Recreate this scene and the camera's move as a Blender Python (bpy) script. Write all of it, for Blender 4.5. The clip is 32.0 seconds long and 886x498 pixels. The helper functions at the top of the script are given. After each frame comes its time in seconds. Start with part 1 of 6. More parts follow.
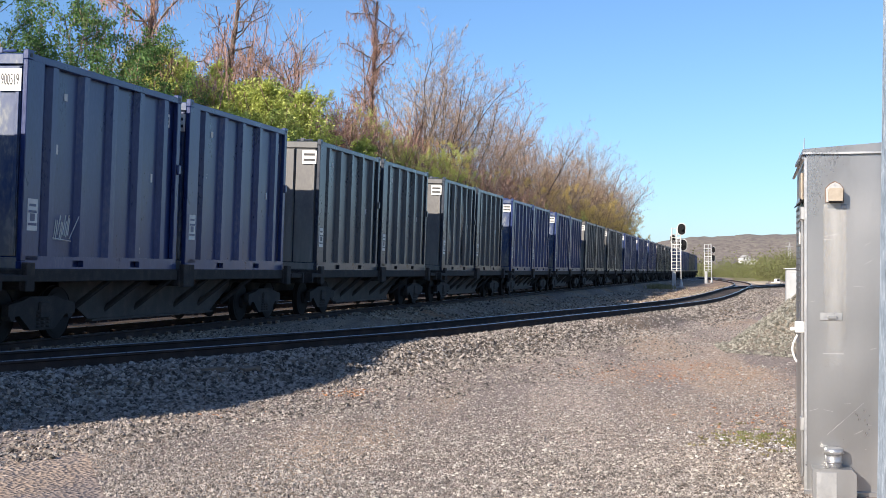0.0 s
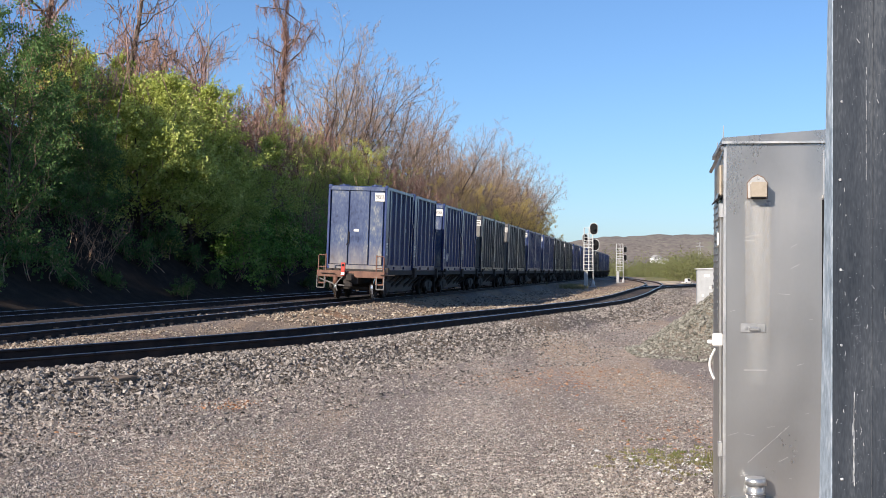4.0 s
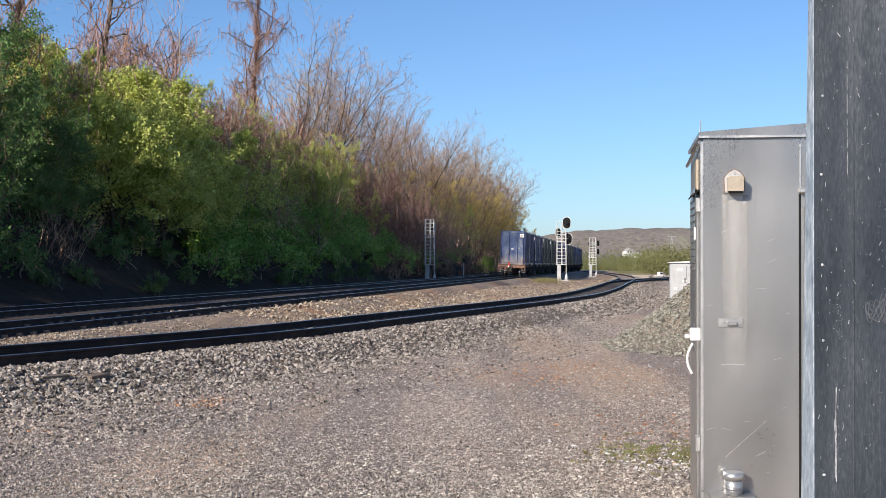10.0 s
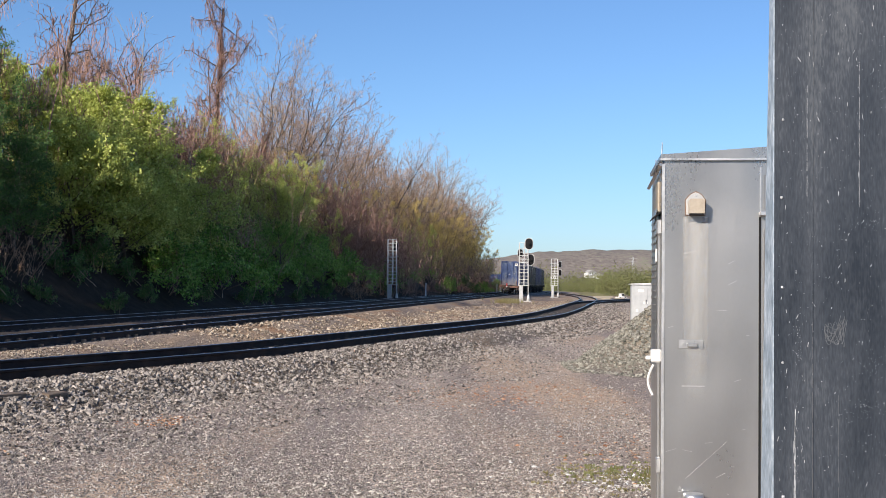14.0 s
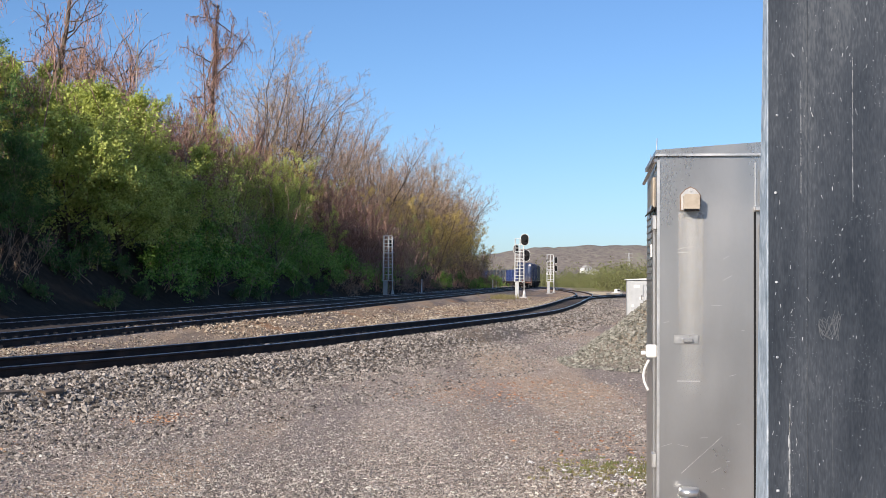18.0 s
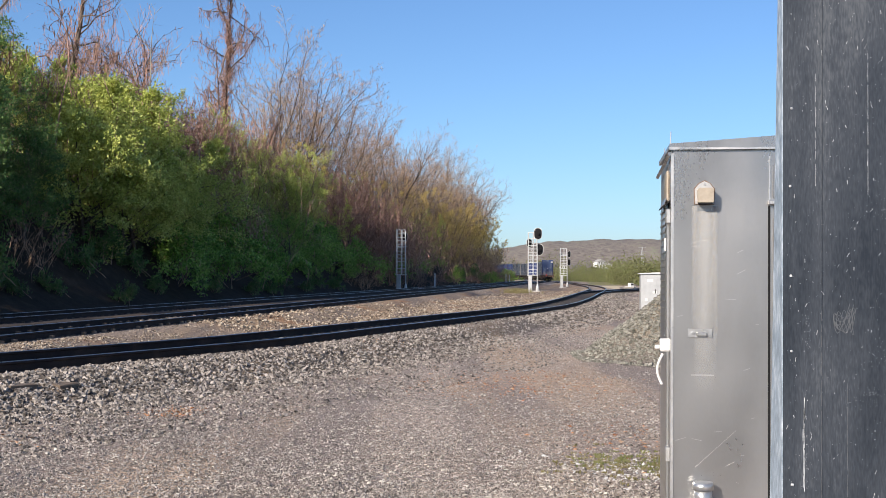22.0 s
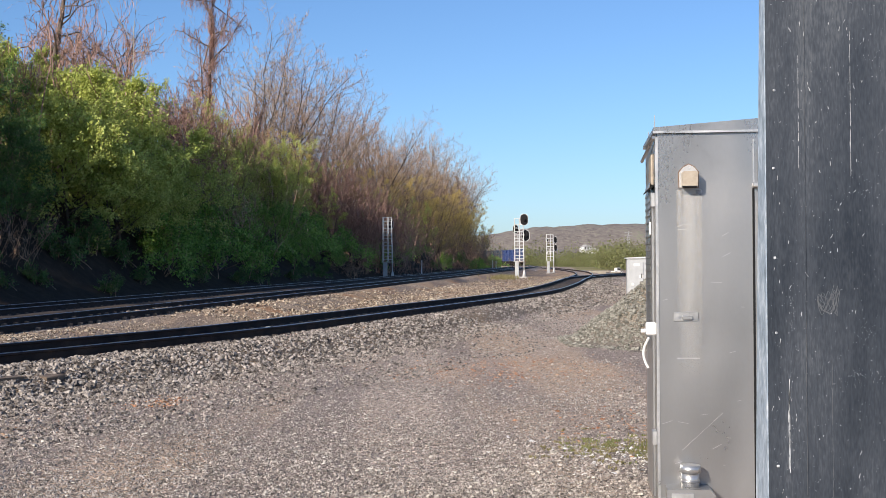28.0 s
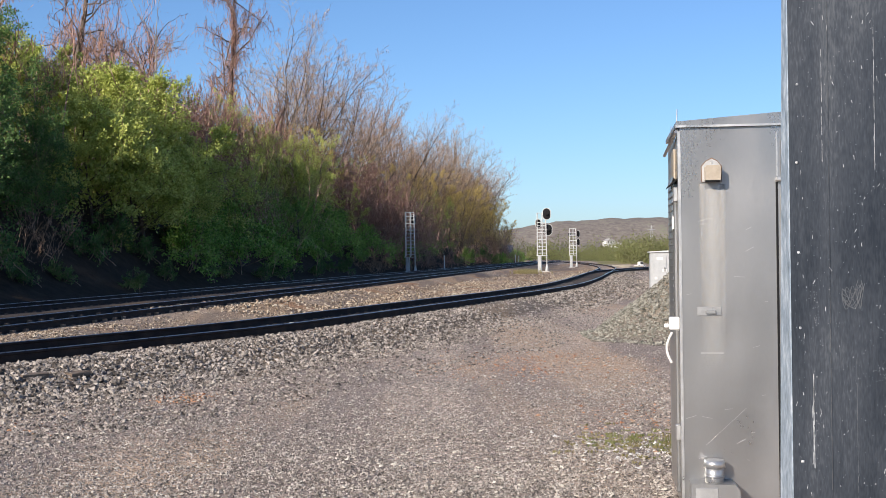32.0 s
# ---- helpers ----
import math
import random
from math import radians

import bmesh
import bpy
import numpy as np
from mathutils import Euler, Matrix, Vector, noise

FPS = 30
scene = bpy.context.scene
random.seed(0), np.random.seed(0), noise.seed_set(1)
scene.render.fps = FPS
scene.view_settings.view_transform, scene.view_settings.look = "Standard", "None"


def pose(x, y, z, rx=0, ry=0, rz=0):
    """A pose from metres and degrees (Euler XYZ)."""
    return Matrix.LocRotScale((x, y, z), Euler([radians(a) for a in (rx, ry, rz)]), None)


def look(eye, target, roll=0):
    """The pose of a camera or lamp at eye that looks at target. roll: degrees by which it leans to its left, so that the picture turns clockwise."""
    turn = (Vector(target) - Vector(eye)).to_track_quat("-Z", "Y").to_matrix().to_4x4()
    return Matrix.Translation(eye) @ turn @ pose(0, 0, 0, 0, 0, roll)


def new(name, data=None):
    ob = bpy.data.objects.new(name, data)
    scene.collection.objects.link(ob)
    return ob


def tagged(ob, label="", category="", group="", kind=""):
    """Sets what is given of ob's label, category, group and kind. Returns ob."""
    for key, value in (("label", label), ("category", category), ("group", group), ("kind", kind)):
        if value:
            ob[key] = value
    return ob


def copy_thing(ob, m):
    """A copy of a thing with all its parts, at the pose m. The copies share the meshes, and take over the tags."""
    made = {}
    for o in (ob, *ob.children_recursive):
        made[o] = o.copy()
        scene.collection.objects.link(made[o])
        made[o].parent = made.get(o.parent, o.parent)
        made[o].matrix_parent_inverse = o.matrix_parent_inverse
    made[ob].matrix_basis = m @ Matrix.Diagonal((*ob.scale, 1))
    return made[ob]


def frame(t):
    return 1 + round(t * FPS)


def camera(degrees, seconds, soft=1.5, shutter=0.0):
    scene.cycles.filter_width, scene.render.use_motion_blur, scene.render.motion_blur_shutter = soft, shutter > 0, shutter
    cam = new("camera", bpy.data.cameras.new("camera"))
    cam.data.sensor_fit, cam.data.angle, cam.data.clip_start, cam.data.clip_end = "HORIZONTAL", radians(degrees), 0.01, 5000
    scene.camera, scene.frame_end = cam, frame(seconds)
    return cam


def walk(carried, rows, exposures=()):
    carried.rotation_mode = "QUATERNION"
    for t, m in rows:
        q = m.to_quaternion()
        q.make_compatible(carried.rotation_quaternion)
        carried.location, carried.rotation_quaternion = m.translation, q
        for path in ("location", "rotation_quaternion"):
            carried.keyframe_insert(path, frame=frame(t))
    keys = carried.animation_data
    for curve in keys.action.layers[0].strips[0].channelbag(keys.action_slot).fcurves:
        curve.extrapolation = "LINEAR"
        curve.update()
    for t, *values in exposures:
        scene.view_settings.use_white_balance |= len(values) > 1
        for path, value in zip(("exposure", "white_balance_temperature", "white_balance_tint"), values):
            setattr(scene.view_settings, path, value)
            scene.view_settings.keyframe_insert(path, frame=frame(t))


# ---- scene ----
# ---- camera ----
cam = camera(37.5, 32.0, soft=0.7)
PATH = [
    (0, pose(-0.141, -1.296, 1.576, 90.934, -0.245, 5.778)),
    (0.5, pose(-0.047, -0.739, 1.615, 91.354, 0.379, 6.140)),
    (1, pose(-0.020, -0.500, 1.606, 91.830, 0.450, 5.030)),
    (1.5, pose(0.000, -0.324, 1.618, 91.765, 0.450, 4.140)),
    (2, pose(0.034, -0.051, 1.626, 91.726, 0.378, 2.889)),
    (2.5, pose(0.028, -0.044, 1.627, 91.660, 0.699, 2.382)),
    (3, pose(0.015, -0.043, 1.618, 91.714, -0.923, 1.765)),
    (3.5, pose(0.008, -0.046, 1.609, 91.326, -0.345, 2.017)),
    (5.5, pose(0.051, -0.026, 1.622, 90.554, -0.586, 2.081)),
    (6, pose(0.006, -0.015, 1.606, 90.388, -0.451, 2.179)),
    (6.5, pose(0.005, -0.003, 1.617, 89.673, -0.472, 1.888)),
    (7, pose(-0.001, 0.005, 1.614, 89.692, -0.567, 1.212)),
    (7.5, pose(-0.004, -0.002, 1.615, 89.645, -0.436, 1.007)),
    (8, pose(-0.004, 0.003, 1.618, 89.680, -0.194, 0.849)),
    (8.5, pose(-0.006, 0.003, 1.618, 90.447, 0.028, 0.820)),
    (9, pose(-0.011, -0.002, 1.615, 90.663, -0.391, 1.099)),
    (9.5, pose(-0.010, 0.002, 1.618, 90.585, -0.207, 1.027)),
    (10, pose(-0.010, 0.000, 1.619, 90.671, -0.102, 0.847)),
    (10.5, pose(-0.005, 0.005, 1.622, 91.112, -0.453, 0.524)),
    (11, pose(-0.007, 0.002, 1.621, 91.336, -0.249, -0.120)),
    (11.5, pose(-0.004, 0.010, 1.620, 91.373, -0.502, -0.396)),
    (12, pose(-0.008, 0.005, 1.619, 91.457, -0.592, -0.636)),
    (12.5, pose(-0.007, 0.006, 1.619, 91.495, -0.524, -0.793)),
    (13, pose(-0.009, -0.000, 1.619, 91.618, -0.593, -0.814)),
    (13.5, pose(-0.011, 0.008, 1.616, 91.627, -0.687, -0.789)),
    (14, pose(-0.009, 0.007, 1.618, 91.562, -0.527, -0.810)),
    (14.5, pose(-0.009, 0.000, 1.618, 91.401, -0.345, -0.868)),
    (16.5, pose(0.001, 0.011, 1.615, 91.167, -0.511, -1.221)),
    (17, pose(0.001, 0.004, 1.616, 91.241, -0.592, -1.275)),
    (17.5, pose(-0.004, -0.004, 1.617, 91.360, -0.338, -1.252)),
    (18, pose(-0.008, -0.005, 1.618, 91.394, -0.323, -0.991)),
    (18.5, pose(-0.005, 0.000, 1.617, 91.357, -0.346, -0.895)),
    (19, pose(-0.009, 0.001, 1.615, 91.349, -0.449, -0.888)),
    (19.5, pose(-0.005, 0.004, 1.616, 91.286, -0.247, -0.863)),
    (20, pose(-0.002, 0.004, 1.617, 91.263, 0.012, -0.871)),
    (20.5, pose(-0.005, 0.006, 1.615, 91.269, -0.087, -0.877)),
    (21, pose(-0.009, 0.007, 1.616, 91.246, -0.372, -0.803)),
    (21.5, pose(-0.010, -0.002, 1.614, 91.138, -0.338, -0.544)),
    (22, pose(-0.010, -0.006, 1.617, 91.128, -0.317, -0.413)),
    (22.5, pose(-0.006, -0.006, 1.616, 91.140, -0.246, -0.420)),
    (23, pose(-0.010, -0.008, 1.615, 91.114, -0.184, -0.485)),
    (23.5, pose(-0.005, -0.001, 1.617, 91.082, -0.168, -0.525)),
    (24, pose(-0.007, 0.006, 1.615, 91.041, -0.205, -0.522)),
    (24.5, pose(-0.001, 0.010, 1.614, 91.051, -0.060, -0.549)),
    (25, pose(-0.003, 0.009, 1.614, 91.030, 0.010, -0.609)),
    (25.5, pose(-0.004, 0.006, 1.613, 90.955, -0.020, -0.713)),
    (27.5, pose(-0.003, 0.002, 1.614, 90.610, 0.307, -1.061)),
    (28, pose(-0.001, 0.004, 1.614, 90.557, 0.394, -0.994)),
    (28.5, pose(-0.003, -0.003, 1.618, 90.516, 0.540, -0.946)),
    (29, pose(-0.001, 0.001, 1.617, 90.498, 0.441, -0.688)),
    (29.5, pose(-0.002, -0.004, 1.617, 90.440, 0.641, -0.497)),
    (30, pose(0.003, 0.004, 1.617, 90.413, 0.599, -0.340)),
    (30.5, pose(-0.001, -0.006, 1.617, 90.404, 0.532, -0.342)),
    (31, pose(0.002, 0.006, 1.617, 90.390, 0.447, -0.236)),
    (31.5, pose(-0.001, -0.003, 1.620, 90.353, 0.757, -0.038)),
    (32, pose(-0.000, -0.000, 1.620, 90.337, 0.690, 0.000)),
]
EXPOSURES = [(0, 0.67, 6600, 11), (0.5, 0.68, 6600, 11), (1, 0.68, 6600, 11), (2, 0.52, 6600, 11), (3, 0.45, 6600, 11), (5.5, 0.43, 6600, 11), (9, 0.43, 6600, 11), (32, 0.43, 6600, 11)]
walk(cam, PATH, EXPOSURES)

# ---- light ----
SUN_FROM, SUN_UP = 216.0, 24.0   # compass bearing of the sun from +y, and its height, in degrees
world = bpy.data.worlds.new("sky")
scene.world = world
world.use_nodes = True
sky = world.node_tree.nodes.new("ShaderNodeTexSky")
sky.sky_type, sky.sun_disc = "NISHITA", False
sky.sun_elevation, sky.sun_rotation = radians(SUN_UP), radians(SUN_FROM)
sky.air_density, sky.dust_density, sky.ozone_density = 0.85, 0.5, 6.5
sky.altitude = 0
world.node_tree.nodes["Background"].inputs["Strength"].default_value = 0.108
world.node_tree.links.new(sky.outputs[0], world.node_tree.nodes["Background"].inputs["Color"])
sun = new("sun", bpy.data.lights.new("sun", "SUN"))
sun.data.energy, sun.data.angle, sun.data.color = 5.0, radians(0.53), (1.0, 0.915, 0.81)
sun.matrix_world = look((0, 0, 0), (-math.sin(radians(SUN_FROM)), -math.cos(radians(SUN_FROM)), -math.tan(radians(SUN_UP))))


# ---- materials ----


def material(name, colours, scale=6.0, rough=0.7, metal=0.0, bump=0.0, fine=60.0, fine_mix=0.35, stretch=(1, 1, 1), spread=0.12,
             island=False, per_object=0.0, clear=0.0, spec=0.5, world_space=False):
    """Colours blended by coarse and fine noise, with matching roughness variation and fine relief."""
    m = bpy.data.materials.new(name)
    m.use_nodes = True
    nt = m.node_tree
    bsdf = nt.nodes["Principled BSDF"]
    co = nt.nodes.new("ShaderNodeTexCoord")
    mp = nt.nodes.new("ShaderNodeMapping")
    mp.inputs["Scale"].default_value = stretch
    if world_space:
        geo = nt.nodes.new("ShaderNodeNewGeometry")
        nt.links.new(geo.outputs["Position"], mp.inputs["Vector"])
    else:
        nt.links.new(co.outputs["Object"], mp.inputs["Vector"])
    n1 = nt.nodes.new("ShaderNodeTexNoise")
    n1.inputs["Scale"].default_value, n1.inputs["Detail"].default_value = scale, 6
    n2 = nt.nodes.new("ShaderNodeTexNoise")
    n2.inputs["Scale"].default_value, n2.inputs["Detail"].default_value = fine, 4
    for n in (n1, n2):
        nt.links.new(mp.outputs[0], n.inputs["Vector"])
    mix = nt.nodes.new("ShaderNodeMath")
    mix.operation = "MULTIPLY_ADD"
    mix.inputs[1].default_value = fine_mix
    nt.links.new(n2.outputs[0], mix.inputs[0])
    off = nt.nodes.new("ShaderNodeMath")
    off.operation = "MULTIPLY_ADD"
    off.inputs[1].default_value, off.inputs[2].default_value = 1.0 - fine_mix, 0.0
    nt.links.new(n1.outputs[0], off.inputs[0])
    nt.links.new(off.outputs[0], mix.inputs[2])
    last = mix
    if island or per_object:
        rnd = nt.nodes.new("ShaderNodeNewGeometry") if island else nt.nodes.new("ShaderNodeObjectInfo")
        add = nt.nodes.new("ShaderNodeMath")
        add.operation = "MULTIPLY_ADD"
        k = (0.42 if island is True else island) if island else per_object
        add.inputs[1].default_value = k
        nt.links.new(rnd.outputs["Random Per Island" if island else "Random"], add.inputs[0])
        sub = nt.nodes.new("ShaderNodeMath")
        sub.operation = "ADD"
        sub.inputs[1].default_value = -k / 2
        nt.links.new(last.outputs[0], sub.inputs[0])
        nt.links.new(sub.outputs[0], add.inputs[2])
        last = add
    ramp = nt.nodes.new("ShaderNodeValToRGB")
    els = ramp.color_ramp.elements
    n = len(colours)
    lo, hi = 0.5 - spread * 1.6, 0.5 + spread * 1.6
    while len(els) < n:
        els.new(0.5)
    for i, c in enumerate(colours):
        els[i].position = lo + (hi - lo) * i / max(1, n - 1)
        els[i].color = (*c, 1)
    nt.links.new(last.outputs[0], ramp.inputs[0])
    nt.links.new(ramp.outputs[0], bsdf.inputs["Base Color"])
    rr = nt.nodes.new("ShaderNodeMapRange")
    rr.inputs["From Min"].default_value, rr.inputs["From Max"].default_value = 0.3, 0.7
    rr.inputs["To Min"].default_value, rr.inputs["To Max"].default_value = max(0.04, rough - 0.12), min(1.0, rough + 0.12)
    nt.links.new(mix.outputs[0], rr.inputs[0])
    nt.links.new(rr.outputs[0], bsdf.inputs["Roughness"])
    bsdf.inputs["Metallic"].default_value = metal
    bsdf.inputs["Specular IOR Level"].default_value = spec
    if clear:
        bsdf.inputs["Coat Weight"].default_value, bsdf.inputs["Coat Roughness"].default_value = clear, 0.14
    if bump:
        b = nt.nodes.new("ShaderNodeBump")
        b.inputs["Strength"].default_value, b.inputs["Distance"].default_value = 0.6, bump
        nt.links.new(n2.outputs[0], b.inputs["Height"])
        nt.links.new(b.outputs[0], bsdf.inputs["Normal"])
    return m


def leaf_material(name, colours, vary=0.42, scale=0.6, fine=3.0):
    m = material(name, colours, scale=scale, rough=0.6, fine=fine, island=vary, world_space=scale < 0.1)
    m.node_tree.nodes["Principled BSDF"].inputs["Transmission Weight"].default_value = 0.0
    nt = m.node_tree
    tr = nt.nodes.new("ShaderNodeBsdfTranslucent")
    mixer = nt.nodes.new("ShaderNodeMixShader")
    mixer.inputs[0].default_value = 0.35
    ramp = [n for n in nt.nodes if n.type == "VALTORGB"][0]
    nt.links.new(ramp.outputs[0], tr.inputs["Color"])
    nt.links.new(nt.nodes["Principled BSDF"].outputs[0], mixer.inputs[1])
    nt.links.new(tr.outputs[0], mixer.inputs[2])
    nt.links.new(mixer.outputs[0], nt.nodes["Material Output"].inputs["Surface"])
    return m


def ground_material(name="gravel", tint=(1.0, 1.0, 1.0), rusty=0.62):
    """Crushed stone and packed dirt: stone cells of two sizes over wide patches of grey, brown and rust."""
    m = bpy.data.materials.new(name)
    m.use_nodes = True
    nt = m.node_tree
    bsdf = nt.nodes["Principled BSDF"]
    geo = nt.nodes.new("ShaderNodeNewGeometry")

    def noise_at(scale, detail=5.0, stretch=None):
        n = nt.nodes.new("ShaderNodeTexNoise")
        n.inputs["Scale"].default_value, n.inputs["Detail"].default_value = scale, detail
        if stretch:
            mp = nt.nodes.new("ShaderNodeMapping")
            mp.inputs["Scale"].default_value, mp.inputs["Rotation"].default_value = stretch, (0, 0, radians(12))
            nt.links.new(geo.outputs["Position"], mp.inputs["Vector"])
            nt.links.new(mp.outputs[0], n.inputs["Vector"])
        else:
            nt.links.new(geo.outputs["Position"], n.inputs["Vector"])
        return n.outputs[0]

    def ramp(value, stops):
        r = nt.nodes.new("ShaderNodeValToRGB")
        while len(r.color_ramp.elements) < len(stops):
            r.color_ramp.elements.new(0.5)
        for e, (p, c) in zip(r.color_ramp.elements, stops):
            e.position, e.color = p, (*c, 1)
        nt.links.new(value, r.inputs[0])
        return r.outputs[0]

    def mix(fac, a, b, mode="MIX"):
        x = nt.nodes.new("ShaderNodeMix")
        x.data_type, x.blend_type = "RGBA", mode
        if isinstance(fac, float):
            x.inputs[0].default_value = fac
        else:
            nt.links.new(fac, x.inputs[0])
        nt.links.new(a, x.inputs[6])
        nt.links.new(b, x.inputs[7])
        return x.outputs[2]

    v = nt.nodes.new("ShaderNodeTexVoronoi")
    v.inputs["Scale"].default_value = 26.0
    v2 = nt.nodes.new("ShaderNodeTexVoronoi")
    v2.inputs["Scale"].default_value = 60.0
    for q in (v, v2):
        nt.links.new(geo.outputs["Position"], q.inputs["Vector"])
    sep = nt.nodes.new("ShaderNodeSeparateColor")
    nt.links.new(v.outputs["Color"], sep.inputs[0])
    sep2 = nt.nodes.new("ShaderNodeSeparateColor")
    nt.links.new(v2.outputs["Color"], sep2.inputs[0])
    stone = ramp(sep.outputs[0], [(0.0, (0.06, 0.053, 0.047)), (0.12, (0.16, 0.143, 0.127)), (0.45, (0.28, 0.25, 0.222)), (0.85, (0.38, 0.342, 0.304)), (0.95, (0.45, 0.41, 0.366)), (0.99, (0.78, 0.73, 0.65))])
    grit = ramp(sep2.outputs[1], [(0.0, (0.05, 0.045, 0.04)), (0.2, (0.17, 0.153, 0.137)), (0.6, (0.32, 0.29, 0.257)), (0.93, (0.46, 0.42, 0.375)), (0.99, (0.8, 0.75, 0.68))])
    both = mix(ramp(noise_at(0.5), [(0.42, (0, 0, 0)), (0.6, (1, 1, 1))]), stone, grit)
    dirt = ramp(noise_at(9.0, 8.0), [(0.3, (0.25, 0.192, 0.135)), (0.7, (0.41, 0.33, 0.24))])
    c = mix(ramp(noise_at(0.3, 6.0, (1.0, 0.16, 1.0)), [(0.45, (0, 0, 0)), (0.56, (0.62, 0.62, 0.62))]), both, dirt)
    dark = ramp(noise_at(14.0, 6.0), [(0.3, (0.12, 0.109, 0.104)), (0.7, (0.26, 0.238, 0.226))])
    c = mix(ramp(noise_at(0.42, 6.0, (1.6, 0.13, 1.0)), [(0.47, (0, 0, 0)), (0.57, (0.85, 0.85, 0.85))]), c, dark)
    rust = ramp(noise_at(20.0, 4.0), [(0.3, (0.27, 0.15, 0.08)), (0.7, (0.37, 0.235, 0.14))])
    c = mix(ramp(noise_at(0.33, 7.0), [(rusty, (0, 0, 0)), (rusty + 0.1, (0.6, 0.6, 0.6))]), c, rust)
    hue = nt.nodes.new("ShaderNodeRGB")
    hue.outputs[0].default_value = (*tint, 1)
    c = mix(1.0, c, hue.outputs[0], "MULTIPLY")
    nt.links.new(c, bsdf.inputs["Base Color"])
    bsdf.inputs["Roughness"].default_value = 0.92
    bsdf.inputs["Specular IOR Level"].default_value = 0.25
    b = nt.nodes.new("ShaderNodeBump")
    b.inputs["Strength"].default_value, b.inputs["Distance"].default_value = 0.9, 0.02
    nt.links.new(v.outputs["Distance"], b.inputs["Height"])
    b2 = nt.nodes.new("ShaderNodeBump")
    b2.inputs["Strength"].default_value, b2.inputs["Distance"].default_value = 0.8, 0.05
    nt.links.new(noise_at(5.0, 10.0), b2.inputs["Height"])
    nt.links.new(b.outputs[0], b2.inputs["Normal"])
    nt.links.new(b2.outputs[0], bsdf.inputs["Normal"])
    return m


GRAVEL = ground_material("gravel", (1.43, 1.28, 1.19), 0.67)
BALLAST_BROWN = ground_material("brown_ballast", (1.14, 0.97, 0.82), 0.55)
# much darker tint for the main, second and siding track beds
DARK_BALLAST = ground_material("oily_ballast", (0.3, 0.26, 0.24), 0.7)
# shoulder ground: shade of the gaps between ballast stones is in this darker tint
GAP_SHADE_FINES = ground_material("dark_fines", (0.82, 0.74, 0.66), 0.66)
PILE_FINES = ground_material("pile_fines", (0.84, 0.8, 0.71), 0.9)
STONE = material("crushed_stone", [(0.06, 0.052, 0.046), (0.17, 0.149, 0.131), (0.28, 0.247, 0.218), (0.42, 0.374, 0.33)], scale=9, rough=0.9, island=True, bump=0.004, spec=0.2)
YARD_STONE = material("yard_stone", [(0.1, 0.087, 0.077), (0.2, 0.176, 0.156), (0.3, 0.265, 0.235), (0.44, 0.394, 0.35)], scale=9, rough=0.9, island=True, bump=0.004, spec=0.2)
BROWN_STONE = material("brown_stone", [(0.07, 0.05, 0.038), (0.22, 0.17, 0.125), (0.36, 0.285, 0.21), (0.5, 0.43, 0.34)], scale=9, rough=0.9, island=True, bump=0.004, spec=0.2)
PILE_STONE = material("pile_stone", [(0.114, 0.1092, 0.0902), (0.1805, 0.1729, 0.1454), (0.2517, 0.2422, 0.2042), (0.342, 0.3277, 0.2806)], scale=9, rough=0.9, island=True, bump=0.004, spec=0.2)
PALE_STONE = material("pale_limestone", [(0.34, 0.31, 0.26), (0.5, 0.46, 0.4), (0.62, 0.58, 0.5)], scale=14, rough=0.9, bump=0.01, spec=0.2)
RAIL = material("rail_steel", [(0.0210, 0.0165, 0.0165), (0.0450, 0.0330, 0.0300), (0.0900, 0.0600, 0.0480)], scale=2.5, rough=0.85, bump=0.002, world_space=True, spec=0.15)
RAIL_TOP = material("worn_rail_head", [(0.32, 0.31, 0.31), (0.45, 0.44, 0.43)], scale=8, rough=0.32, metal=1.0, world_space=True)
TIE = material("weathered_tie", [(0.0260, 0.0221, 0.0195), (0.0585, 0.0468, 0.0390), (0.1170, 0.0936, 0.0754)], scale=5, rough=0.95, bump=0.006, stretch=(0.3, 2, 2), per_object=0.25, spec=0.1)
PLATE = material("rusty_tie_plate", [(0.12, 0.075, 0.05), (0.30, 0.21, 0.15)], scale=14, rough=0.75, metal=0.2, per_object=0.2)
NAVY = material("navy_container_paint", [(0.008, 0.018, 0.078), (0.016, 0.033, 0.122), (0.03, 0.052, 0.155), (0.085, 0.1, 0.18)], scale=1.6, rough=0.34, fine=26, fine_mix=0.35, stretch=(1, 1, 0.35), bump=0.0012, per_object=0.1, clear=0.14, spec=0.42)
GREYBLUE = material("faded_container_paint", [(0.0221, 0.0276, 0.0423), (0.0386, 0.0469, 0.0644), (0.0736, 0.0810, 0.0920)], scale=1.6, rough=0.32, fine=26, fine_mix=0.35, stretch=(1, 1, 0.35), bump=0.0012, per_object=0.1, clear=0.16, spec=0.42)
DOOR_BLUE = material("scuffed_door_paint", [(0.012, 0.024, 0.075), (0.028, 0.05, 0.13), (0.042, 0.07, 0.155), (0.09, 0.115, 0.17), (0.22, 0.23, 0.24)], scale=1.9, rough=0.42, fine=14, fine_mix=0.42, stretch=(1, 1, 0.5), spread=0.1, bump=0.0015)
DOOR_GREY = material("scuffed_grey_door_paint", [(0.0850, 0.0850, 0.0850), (0.1360, 0.1318, 0.1275), (0.2040, 0.1955, 0.1785)], scale=1.4, rough=0.55, fine=18, fine_mix=0.3, stretch=(1, 1, 0.5), bump=0.0015)
DECAL = material("white_decal", [(0.55, 0.53, 0.5), (0.78, 0.76, 0.72)], scale=6, rough=0.6)
INK = material("black_lettering", [(0.02, 0.02, 0.022), (0.05, 0.05, 0.05)], scale=6, rough=0.6)
